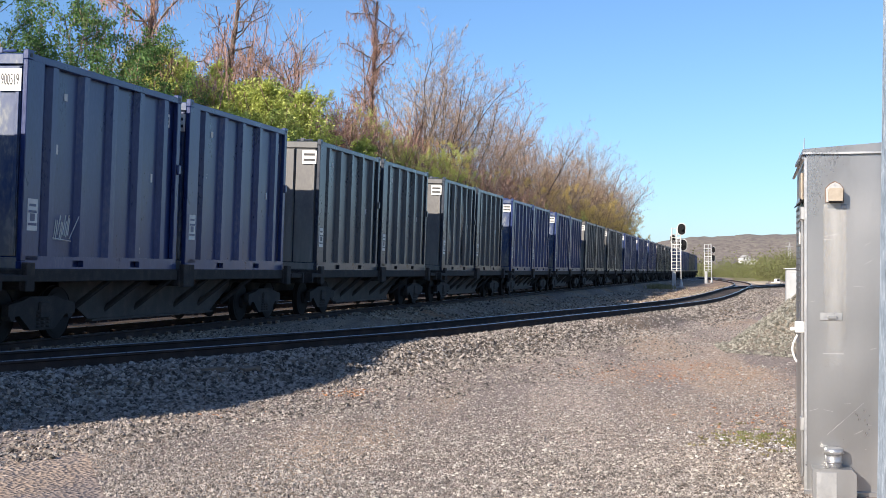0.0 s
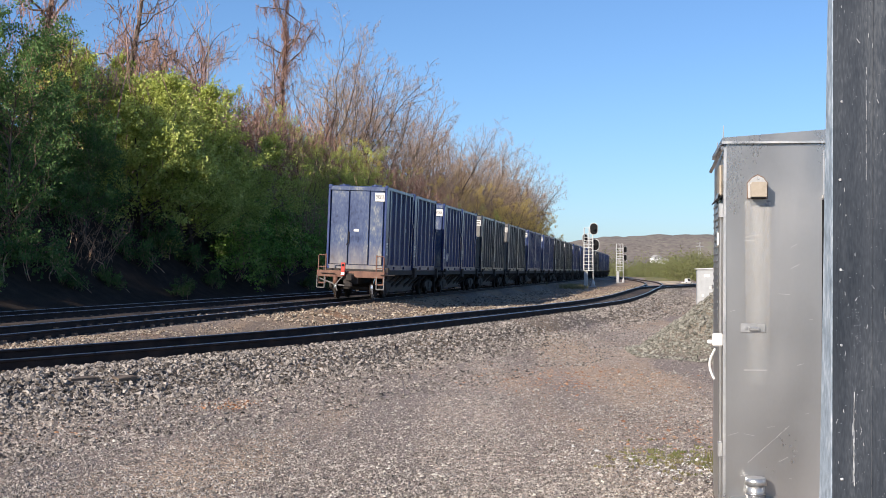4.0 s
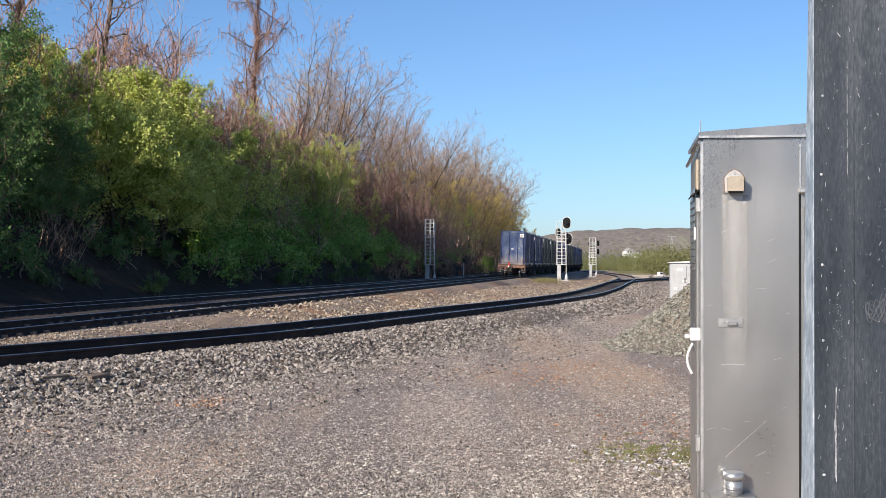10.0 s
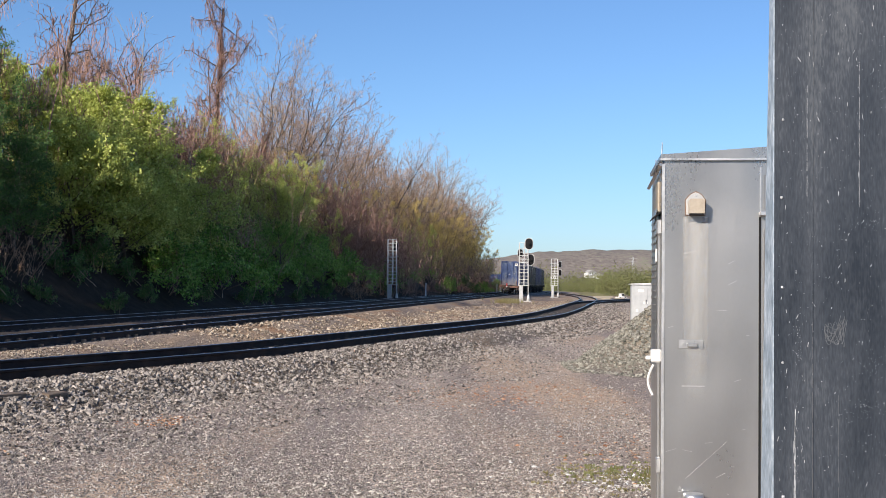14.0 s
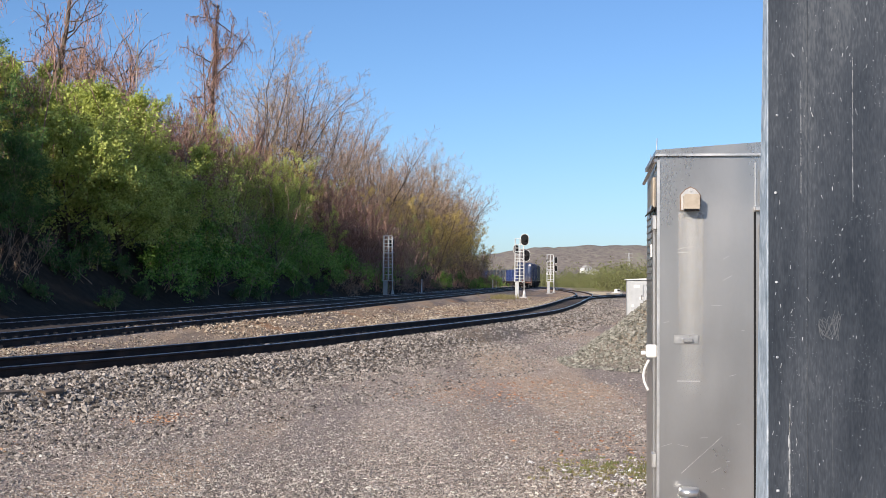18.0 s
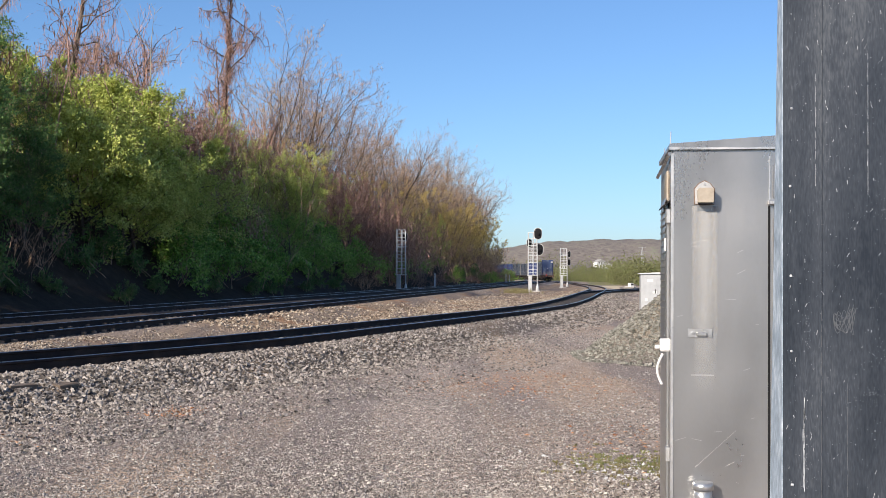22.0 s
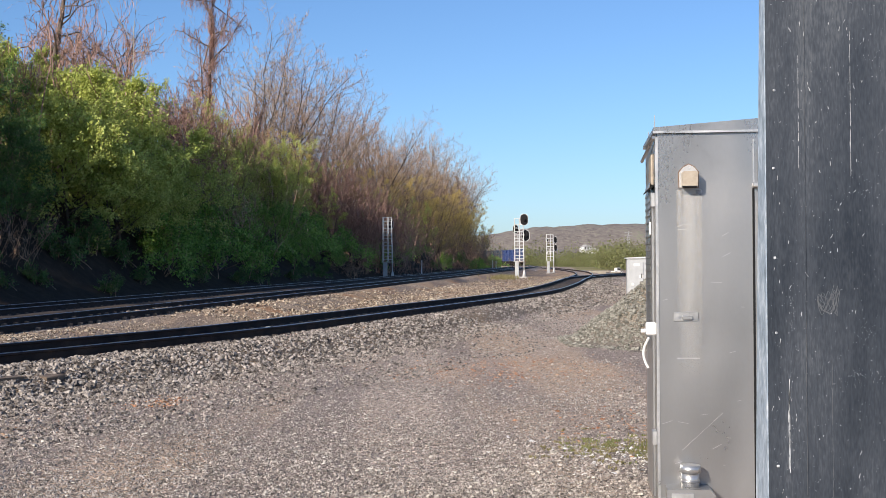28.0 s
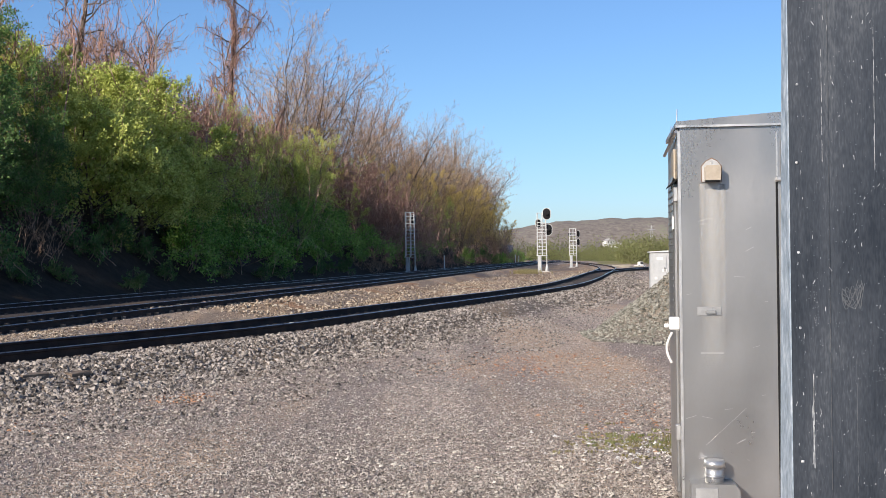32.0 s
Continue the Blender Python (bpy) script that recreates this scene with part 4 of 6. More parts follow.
def stain_material(name, colour, strength):
    """A pale run of water-borne dirt with soft edges that thins out downward."""
    m = material(name, [tuple(c * 0.9 for c in colour), colour], scale=4, rough=0.5, metal=0.3, stretch=(6, 6, 0.5))
    nt = m.node_tree
    co = nt.nodes.new("ShaderNodeTexCoord")
    sep = nt.nodes.new("ShaderNodeSeparateXYZ")
    nt.links.new(co.outputs["Generated"], sep.inputs[0])

    def maths(op, a, b):
        n = nt.nodes.new("ShaderNodeMath")
        n.operation = op
        for i, v in enumerate((a, b)):
            if isinstance(v, (int, float)):
                n.inputs[i].default_value = v
            else:
                nt.links.new(v, n.inputs[i])
        return n.outputs[0]
    across = maths("SINE", maths("MULTIPLY", sep.outputs["X"], math.pi), 0)
    down = maths("POWER", sep.outputs["Z"], 0.8)
    nt.links.new(maths("MULTIPLY", maths("MULTIPLY", maths("POWER", across, 1.5), down), strength), nt.nodes["Principled BSDF"].inputs["Alpha"])
    return m


STAIN = stain_material("water_run", (0.6, 0.59, 0.565), 0.34)
RUST_EDGE = material("rusty_rim", [(0.1, 0.055, 0.03), (0.22, 0.14, 0.09)], scale=30, rough=0.7)


def signal_bungalow():
    """Aluminium equipment house: panelled front, mono-pitch roof, louvred side, lamp, latch and cable entry."""
    b = thing("equipment_house", "brushed aluminium trackside equipment house standing on gravel", "equipment cabinet", pose(1.47, 8.1, 0, 0, 0, -7))
    H, W, D = 2.41, 1.9, 1.3
    bm = bmesh.new()
    add_box(bm, 0.0, W, 0.0, D, 0.02, H, 0.008)
    part("body", bm, ALU, b)
    bm = bmesh.new()
    add_prism(bm, [(-0.015, H + 0.004), (W + 0.015, H + 0.004), (W + 0.015, H + 0.17), (-0.015, H + 0.03)], -0.02, D + 0.02)
    part("roof", bm, ALU, b)
    part("roof_trim", box(-0.018, W, -0.026, -0.021, H - 0.008, H + 0.006), ALU_EDGE, b, "bright folded roof edge")
    part("corner_trim", box(-0.006, 0.012, -0.006, 0.0, 0.03, H - 0.03), ALU_EDGE, b)
    # door beyond a seam
    d = part("door", box(0.615, 1.6, -0.022, -0.002, 0.12, 1.98, 0.004), ALU, b)
    part("seam", box(0.586, 0.6, -0.004, 0.0, 0.05, 2.055), BLACK, b)
    part("panel_edge", box(0.592, 0.6, -0.006, 0.0, 2.09, 2.36), ALU_EDGE, b)
    part("door_hood", box(0.585, 1.65, -0.06, 0.0, 2.06, 2.085, 0.004), ALU_EDGE, b)
    part("upper_panel", box(0.615, 1.6, -0.012, -0.002, 2.1, 2.31, 0.003), ALU, b)
    part("sill", box(-0.01, W, -0.03, 0.0, 0.0, 0.05, 0.004), ALU, b)
    # wall lamp on a pointed back plate
    l = part("wall_lamp", add_prism(bmesh.new(), [(0.137, 2.06), (0.26, 2.06), (0.263, 2.16), (0.235, 2.195), (0.2, 2.213), (0.165, 2.195), (0.134, 2.16)], -0.006, -0.001), RUST_EDGE, b, "tan wall lamp on a pointed back plate with a rusty rim")
    part("back_plate", add_prism(bmesh.new(), [(0.142, 2.064), (0.255, 2.064), (0.258, 2.157), (0.233, 2.19), (0.2, 2.206), (0.167, 2.19), (0.139, 2.157)], -0.012, -0.006), STREAK, l)
    bm = bmesh.new()
    add_prism(bm, [(0.155, 2.07), (0.248, 2.07), (0.25, 2.15), (0.242, 2.16), (0.163, 2.16), (0.153, 2.15)], -0.1, -0.012)
    part("hood", bm, TAN, l)
    part("lens", box(0.16, 0.243, -0.095, -0.02, 2.06, 2.069), BLACK, l)
    part("screw", tube((0.2, -0.018, 2.185), (0.2, -0.012, 2.185), 0.007, n=8), ALU_EDGE, l)
    rnd = random.Random(5)
    for x, w, z0, z1 in ((0.14, 0.05, 1.25, 2.05), (0.262, 0.055, 1.05, 2.05), (0.2, 0.16, 0.9, 2.02)):
        part("stain", box(x - w / 2, x + w / 2, -0.0012 - 0.0004 * (w > 0.1), -0.0004, z0, z1), STAIN, b, "pale water streak")
    # grab bracket
    g = part("bracket", box(0.1, 0.25, -0.008, 0.0, 1.235, 1.29, 0.002), ALU_EDGE, b, "bright steel hasp plate")
    part("loop", box(0.15, 0.215, -0.03, -0.008, 1.245, 1.27, 0.006), ALU_EDGE, g)
    part("bolt", tube((0.13, -0.018, 1.265), (0.13, -0.008, 1.265), 0.01, n=8), ALU_EDGE, g)
    part("scrape", box(0.12, 0.26, -0.0015, -0.0005, 1.0, 1.008), ALU_EDGE, b)
    for i in range(18):
        x, z, a, ln = rnd.uniform(0.05, 0.55), rnd.uniform(0.25, 1.9), rnd.uniform(-0.5, 0.2), rnd.uniform(0.015, 0.07)
        bm = box(-ln / 2, ln / 2, -0.001, -0.0003, -0.0015, 0.0015)
        bm.transform(Matrix.Translation((x, -0.0004, z)) @ Matrix.Rotation(a, 4, "Y"))
        part("scratch", bm, ALU_EDGE, b)
    bm = box(-0.17, 0.17, -0.001, -0.0003, -0.0015, 0.0015)
    bm.transform(Matrix.Translation((0.27, -0.0004, 0.55)) @ Matrix.Rotation(-0.75, 4, "Y"))
    part("scratch", bm, ALU_EDGE, b)
    # cable entry at the foot
    v = part("cable_box", add_prism(bmesh.new(), [(0.04, 0.0), (0.33, 0.0), (0.33, 0.19), (0.3, 0.225), (0.04, 0.225)], -0.2, -0.002), ALU, b, "aluminium cable entry box with a round cap")
    part("panel", box(0.065, 0.2, -0.207, -0.2, 0.02, 0.205, 0.003), ALU_EDGE, v)
    part("pipe", tube((0.185, -0.1, 0.22), (0.185, -0.1, 0.32), 0.055, n=20), ALU_EDGE, v)
    part("cap", tube((0.185, -0.1, 0.315), (0.185, -0.1, 0.36), 0.068, 0.06, n=20), ALU_EDGE, v)
    part("collar", tube((0.185, -0.1, 0.255), (0.185, -0.1, 0.27), 0.06, n=20), ALU, v)
    # louvred side
    part("side_frame", box(-0.02, 0.0, 0.25, 0.95, 0.1, 2.05, 0.004), ALU, b)
    for i in range(24):
        z = 1.05 + i * 0.045
        bm = bmesh.new()
        add_prism(bm, [(-0.027, z), (-0.02, z + 0.035), (-0.02, z + 0.028), (-0.025, z - 0.004)], 0.32, 0.88)
        part("louvre", bm, ALU, b)
    for z in (0.45, 1.95):
        part("hinge", box(-0.03, -0.001, 0.1, 0.2, z, z + 0.09, 0.004), ALU_EDGE, b)
    part("side_hood", add_prism(bmesh.new(), [(-0.05, 2.05), (-0.0, 2.09), (0.0, 2.1), (-0.05, 2.06)], 0.2, 0.6), BLACK, b)
    part("side_plate", box(-0.014, 0.0, 0.35, 0.6, 2.1, 2.3, 0.003), TAN, b)
    part("notice", box(-0.028, -0.02, 0.3, 0.36, 1.78, 1.86), WHITE, b)
    k = part("latch", box(-0.068, -0.002, 0.03, 0.12, 1.145, 1.225, 0.008), WHITE, b, "white padlocked latch")
    part("latch_arm", box(-0.1, -0.068, 0.05, 0.07, 1.16, 1.185, 0.006), WHITE, k)
    bm = bmesh.new()
    prev = Vector((-0.05, 0.06, 1.13))
    for i in range(1, 9):
        p = Vector((-0.05 - 0.035 * math.sin(i / 8 * 3.0), 0.06, 1.13 - 0.19 * i / 8))
        add_tube(bm, prev, p, 0.008, n=6)
        prev = p
    part("cable_loop", bm, WHITE, k)
    for x, y, h, lean in ((-0.008, 0.03, 0.11, 0.004), (-0.012, 0.6, 0.06, 0.0)):
        part("aerial", tube((x, y, H), (x + lean, y, H + h), 0.005, 0.003, n=6), ALU_EDGE, b)
    bm = tube((-0.012, 0.02, H - 0.03), (-0.03, 1.2, H - 0.09), 0.012, n=6)
    part("side_pipe", bm, ALU, b)
    return b


def steel_post():
    """A broad dark steel post: flat front plate, galvanised side that narrows upward, welded seam and scratches."""
    p = thing("steel_post", "tall dark weathered steel post with a galvanised edge", "post", pose(1.198, 4.5, 0))
    top = 3.4

    def depth(z):
        return 0.212 - 0.0587 * z
    bm = bmesh.new()
    v = [bm.verts.new(c) for c in ((0, 0, -0.05), (0.75, -0.04, -0.05), (0.75, 0.3, -0.05), (0.004, depth(0), -0.05), (0, 0, top), (0.75, -0.04, top), (0.75, 0.2, top), (0.004, depth(top), top))]
    for f in ((0, 1, 5, 4), (1, 2, 6, 5), (2, 3, 7, 6), (4, 5, 6, 7), (3, 2, 1, 0)):
        bm.faces.new([v[i] for i in f])
    part("front_plate", bm, DARK_STEEL, p)
    bm = bmesh.new()
    v = [bm.verts.new(c) for c in ((-0.003, 0.002, -0.05), (-0.003, depth(0), -0.05), (-0.003, depth(top), top), (-0.003, 0.002, top), (0.004, 0.002, -0.05), (0.004, depth(0), -0.05), (0.004, depth(top), top), (0.004, 0.002, top))]
    for f in ((0, 1, 2, 3), (7, 6, 5, 4), (0, 3, 7, 4), (1, 5, 6, 2), (3, 2, 6, 7), (0, 4, 5, 1)):
        bm.faces.new([v[i] for i in f])
    bmesh.ops.recalc_face_normals(bm, faces=bm.faces[:])
    part("galvanised_side", bm, GALV, p, "blue-grey galvanised side flange")
    rnd = random.Random(11)
    # a welded bead along the plate
    part("seam", box(0.133, 0.1345, -0.0095, -0.004, 0.4, 3.2), DARK_STEEL, p)
    for i in range(80):
        x, z = rnd.uniform(0.015, 0.34), rnd.uniform(0.7, 2.6)
        ln, wd, a = rnd.uniform(0.003, 0.018), rnd.uniform(0.0008, 0.0018), rnd.gauss(0, 0.35)
        if i % 9 == 0:
            ln, wd = 0.003, 0.0024
        bm = box(-wd / 2, wd / 2, -0.0012, 0.0, -ln / 2, ln / 2)
        bm.transform(Matrix.Translation((x, -0.0533 * x - 0.0002, z)) @ Matrix.Rotation(a, 4, "Y"))
        part("scratch", bm, SCRATCH, p)
    for i in range(16):
        bm = box(-0.0012, 0.0012, -0.0012, 0.0, -rnd.uniform(0.01, 0.03), rnd.uniform(0.01, 0.03))
        bm.transform(Matrix.Translation((0.072 + rnd.gauss(0, 0.002), -0.0042, 0.9 + i * 0.018)))
        part("scratch", bm, SCRATCH, p)
    # a rubbed scrawl of crossing loops
    for k in range(5):
        bm, prev = bmesh.new(), None
        for i in range(25):
            u = i / 24 * 6.283
            x = 0.2 + 0.004 * k + (0.024 + 0.003 * k) * math.sin(u + 0.7 * k) + 0.008 * math.sin(2 * u)
            q = Vector((x, -0.0533 * x - 0.0006, 1.445 + 0.008 * k + 0.052 * math.sin(2 * u + 0.5 * k) * math.cos(0.5 * u)))
            if prev:
                add_tube(bm, prev, q, 0.0009, n=4, caps=False)
            prev = q
        part("scribble", bm, RUBBED, p)
    # flaked paint: fine specks all over, thicker in a few scuffed patches
    bm = bmesh.new()
    spots = [(rnd.uniform(0.01, 0.4), rnd.uniform(0.7, 2.7)) for _ in range(420)]
    for cx, cz, sx, sz, n in ((0.33, 1.2, 0.06, 0.02, 70), (0.34, 1.36, 0.03, 0.03, 40), (0.33, 1.85, 0.025, 0.02, 34), (0.085, 1.43, 0.008, 0.05, 40), (0.36, 2.3, 0.02, 0.05, 26), (0.09, 0.95, 0.02, 0.06, 36)):
        spots += [(rnd.gauss(cx, sx), rnd.gauss(cz, sz)) for _ in range(n)]
    for x, z in spots:
        w, h, a = 0.0004 + 0.0012 * rnd.random() ** 3, 0.0005 + 0.0022 * rnd.random() ** 3, rnd.gauss(0.3, 0.7)
        y = -0.0533 * x - 0.0008
        vs = [bm.verts.new((x + u * w * math.cos(a) + v * h * math.sin(a), y, z - u * w * math.sin(a) + v * h * math.cos(a))) for u, v in ((-1, -0.6), (0.3, -1), (1, 0.2), (0.1, 1))]
        vs2 = [bm.verts.new((v.co.x, y + 0.0012, v.co.z)) for v in vs]
        bm.faces.new(vs)
        for i in range(4):
            bm.faces.new((vs[i], vs2[i], vs2[(i + 1) % 4], vs[(i + 1) % 4]))
    tagged(part("paint_flakes", bm, SCRATCH, p, "small pale paint chips"), kind="stuff")
    for x0, z0, z1 in ((0.112, 1.93, 2.32), (0.132, 0.8, 1.5), (0.22, 0.75, 1.25), (0.29, 1.9, 2.4)):
        z = z0
        while z < z1:
            ln = rnd.uniform(0.02, 0.09)
            part("scratch", box(x0 - 0.0005, x0 + 0.0005, -0.0533 * x0 - 0.0012, -0.0533 * x0, z, min(z1, z + ln)), RUBBED if z0 < 1.9 else SCRATCH, p)
            z += ln + rnd.uniform(0.0, 0.02)
    for z in (0.9, 1.36, 1.62, 1.93, 2.2):
        part("rivet", tube((0.028 + rnd.uniform(-0.006, 0.01), -0.005, z), (0.028, -0.001, z), 0.0045, n=8), SCRATCH, p)
    part("base_plate", box(-0.1, 0.85, -0.12, 0.4, -0.04, 0.02, 0.005), DARK_STEEL, p)
    return p


def signal_mast(name, label, x, y, height, heads, facing):
    """A ladder-framed signal mast on a concrete foot, with target heads on brackets."""
    s = thing(name, label, "railway signal", pose(x, y, 0, 0, 0, facing), "signals of the line")
    part("foot", box(-0.75, 0.55, -0.35, 0.35, -0.25, 0.12, 0.03), CONCRETE, s)
    pole = part("pole", tube((0.28, 0, 0.1), (0.2, 0, height), 0.06, 0.05, n=10), SIGNAL_SILVER, s)
    part("flange", tube((0.28, 0, 0.1), (0.28, 0, 0.75), 0.2, 0.07, n=10), SIGNAL_SILVER, s)
    part("relay_case", box(-0.6, -0.24, -0.2, 0.2, 0.12, 1.56, 0.02), CASE_GREY, s)
    for dx in (-0.62, -0.14):
        part("stile", tube((dx - 0.02, -0.06, 1.6), (dx * 0.97 - 0.02, -0.06, height), 0.042, n=6), SIGNAL_SILVER, s)
        part("stile", tube((dx - 0.02, 0.45, 1.7), (dx * 0.97 - 0.02, 0.38, height), 0.036, n=6), SIGNAL_SILVER, s)
    part("top_hoop", add_tube(tube((-0.64, -0.06, height), (0.22, -0.06, height), 0.036, n=6), (-0.64, -0.06, height), (-0.64, 0.4, height), 0.036, n=6), SIGNAL_SILVER, s)
    for i in range(int((height - 1.85) / 0.33)):
        z = 1.85 + i * 0.33
        part("rung", tube((-0.64, -0.06, z), (0.22, -0.06, z), 0.03, n=5), SIGNAL_SILVER, s)
        if i % 3 == 1:
            bm = tube((-0.64, -0.06, z), (-0.64, 0.42, z), 0.032, n=5)
            add_tube(bm, (-0.64, 0.42, z), (0.2, 0.42, z), 0.032, n=5)
            part("cage_hoop", bm, SIGNAL_SILVER, s)
    bm = box(-0.72, 0.32, -0.3, 0.5, 1.58, 1.64, 0.01)
    part("platform", bm, SIGNAL_SILVER, s)
    part("platform", box(-0.65, 0.35, -0.1, 0.45, height - 1.6, height - 1.55, 0.01), SIGNAL_SILVER, s)
    for hx, hz, w, h, yy in heads:
        hd = new("signal_head")
        hd.parent, hd.matrix_basis = s, pose(hx, yy, hz)
        n = 20
        out = [(w / 2 * math.cos(2 * math.pi * i / n), (h / 2 - w / 2) * (1 if math.sin(2 * math.pi * i / n) >= 0 else -1) + w / 2 * math.sin(2 * math.pi * i / n)) for i in range(n)]
        part("target", add_prism(bmesh.new(), out, -0.03, 0.0), BLACK, hd, "black oval target")
        rim = [(a * 1.13, b * 1.09) for a, b in out]
        part("rim", add_prism(bmesh.new(), rim, 0.002, 0.02), SIGNAL_SILVER, hd)
        k = max(1, round(h / w))
        for i in range(k):
            z = (i - (k - 1) / 2) * w * 0.62
            part("hood", tube((0, -0.03, z), (0, -0.28, z), w * 0.2, w * 0.19, n=12), BLACK, hd)
        part("head_box", box(-w * 0.3, w * 0.3, 0.022, 0.26, -h * 0.36, h * 0.36, 0.02), BLACK, hd)
        part("arm", tube((0, 0.1, 0), (0.2 - hx, 0.1, 0), 0.03, n=6), SIGNAL_SILVER, hd)
    return s


def relay_case():
    """A low grey signal case with doors and white notices, by the road."""
    c = thing("signal_case", "low light grey metal signal case behind the stone pile", "equipment cabinet", pose(9.6, 60.5, 0, 0, 0, -7))
    part("body", box(0, 2.4, 0, 1.6, 0, 1.7, 0.02), CASE_GREY, c)
    part("roof", add_prism(bmesh.new(), [(-0.08, 1.7), (2.48, 1.7), (2.48, 1.86), (-0.08, 1.74)], -0.08, 1.68), SIGNAL_SILVER, c)
    for x in (0.15, 0.95, 1.6):
        d = part("door", box(x, x + 0.6, -0.03, -0.002, 0.25, 1.55, 0.01), CASE_GREY, c)
        part("handle", box(x + 0.5, x + 0.54, -0.06, -0.03, 0.8, 1.0), CAR_IRON, d)
    for x, z, w in ((0.3, 1.35, 0.28), (0.55, 0.8, 0.2), (1.1, 0.35, 0.5), (1.2, 1.2, 0.1), (0.2, 0.45, 0.12)):
        part("notice", box(x, x + w, -0.04, -0.031, z, z + 0.12), DECAL, c)
    part("vent", box(1.15, 1.2, -0.036, -0.03, 0.6, 1.2), BLACK, c)
    return c


def utility_truck():
    """A small white loader parked by the spur."""
    t = thing("utility_cart", "small white utility cart parked by the spur", "vehicle", pose(23.7, 157, 0.0, 0, 0, -60) @ Matrix.Diagonal((0.32, 0.32, 0.32, 1)))
    part("chassis", box(-1.0, 1.0, -2.0, 2.0, 0.5, 1.0, 0.05), WHITE, t)
    cab = part("cab", add_prism(bmesh.new(), [(-0.85, 1.0), (0.85, 1.0), (0.75, 2.3), (-0.75, 2.3)], -0.6, 0.8), WHITE, t)
    part("window", box(-0.87, 0.87, -0.45, 0.65, 1.45, 2.1, 0.02), BLACK, cab)
    part("bonnet", box(-0.7, 0.7, 0.8, 1.9, 1.0, 1.5, 0.05), TAN, t)
    part("boom", tube((0, 0.4, 2.3), (0.3, 3.4, 1.2), 0.14, n=8), TAN, t)
    for x in (-0.95, 0.95):
        for y in (-1.3, 1.3):
            w = part("wheel", tube((x - 0.15, y, 0.45), (x + 0.15, y, 0.45), 0.48, n=16), BLACK, t)
            part("rim", tube((x - 0.17, y, 0.45), (x + 0.17, y, 0.45), 0.22, n=12), WHITE, w)
    return t


signal_bungalow()
steel_post()
signal_mast("signal_mast", "silver ladder signal mast with a black head turned away", -2.92, 124.0, 5.85, ((0.02, 5.2, 0.46, 0.9, 0.75),), -7.5)
signal_mast("signal_mast", "silver ladder signal mast with round black target heads", 9.75, 126.0, 5.72, ((0.32, 5.62, 0.72, 1.06, -0.35), (0.42, 4.1, 0.72, 1.06, 0.3), (-0.55, 4.72, 0.48, 0.78, 0.3)), -7.5)
signal_mast("signal_mast", "slender silver ladder signal mast beside the siding", 16.93, 168.0, 5.05, ((0.5, 4.35, 0.35, 0.8, 0.3), (0.5, 3.3, 0.35, 0.8, 0.3), (-0.62, 4.3, 0.3, 0.5, 0.3)), -7.5)
relay_case()
utility_truck()


def marker_post(x, y, h):
    z = float(ground_z(np.array([x]), np.array([y]))[0])
    p = thing("marker_post", "weathered white marker post beside the track", "post", pose(x, y, z))
    part("post", box(-0.07, 0.07, -0.04, 0.04, -0.2, h, 0.01), WHITE, p)
    part("cap", box(-0.08, 0.08, -0.05, 0.05, h, h + 0.05, 0.01), CONCRETE, p)


marker_post(0.15, 151.0, 1.75)
marker_post(13.2, 238.0, 1.6)
marker_post(15.2, 262.0, 1.6)


def beam(x, y, z, ln, turn, mat, label):
    rnd = random.Random(int(x * 100))
    b = box(-ln / 2, ln / 2, -0.11, 0.11, 0, 0.17, 0.015)
    for v in b.verts:
        v.co += Vector((rnd.uniform(-0.02, 0.02), rnd.uniform(-0.01, 0.01), rnd.uniform(-0.01, 0.01)))
    o = part("timber", b, mat)
    o.matrix_basis = pose(x, y, z, 0, 0, turn)
    tagged(o, label, "timber", "loose timbers")


OLD_WOOD = material("old_wood", [(0.09, 0.065, 0.048), (0.17, 0.125, 0.09), (0.26, 0.2, 0.15)], scale=5, rough=0.9, stretch=(0.3, 2, 2), bump=0.004)
SAWN = material("sawn_timber", [(0.4, 0.34, 0.25), (0.55, 0.48, 0.37)], scale=4, rough=0.85, stretch=(0.3, 2, 2))
for i, (x, y, z) in enumerate(((20.2, 150.0, 0.1), (21.0, 151.0, 0.1), (20.6, 150.4, 0.28), (22.4, 153.0, 0.1))):
    beam(x, y, z, 2.6, 20 + 4 * i, SAWN, "pale sawn timber lying by the spur")
for x, y, ln, tn in ((-5.1, 16.1, 0.42, 55), (-4.7, 16.6, 0.34, 62)):
    beam(x, y, float(ground_z(np.array([x]), np.array([y]))[0]) - 0.13, ln, tn, OLD_WOOD, "broken piece of old tie in the ballast")


def boulder(x, y, r, label):
    rnd = random.Random(int(x * 10 + y))
    bm = bmesh.new()
    bmesh.ops.create_icosphere(bm, subdivisions=2, radius=r)
    for v in bm.verts:
        v.co = v.co * rnd.uniform(0.82, 1.12)
        v.co.z *= 0.6
    o = part("rock", bm, PALE_STONE)
    o.matrix_basis = pose(x, y, float(ground_z(np.array([x]), np.array([y]))[0]) + r * 0.3)
    tagged(o, label, "rock", "pale rocks")


boulder(-1.12, 43.8, 0.15, "pale limestone rock between the tracks")
boulder(-3.1, 26.6, 0.075, "small pale rock beside the siding")


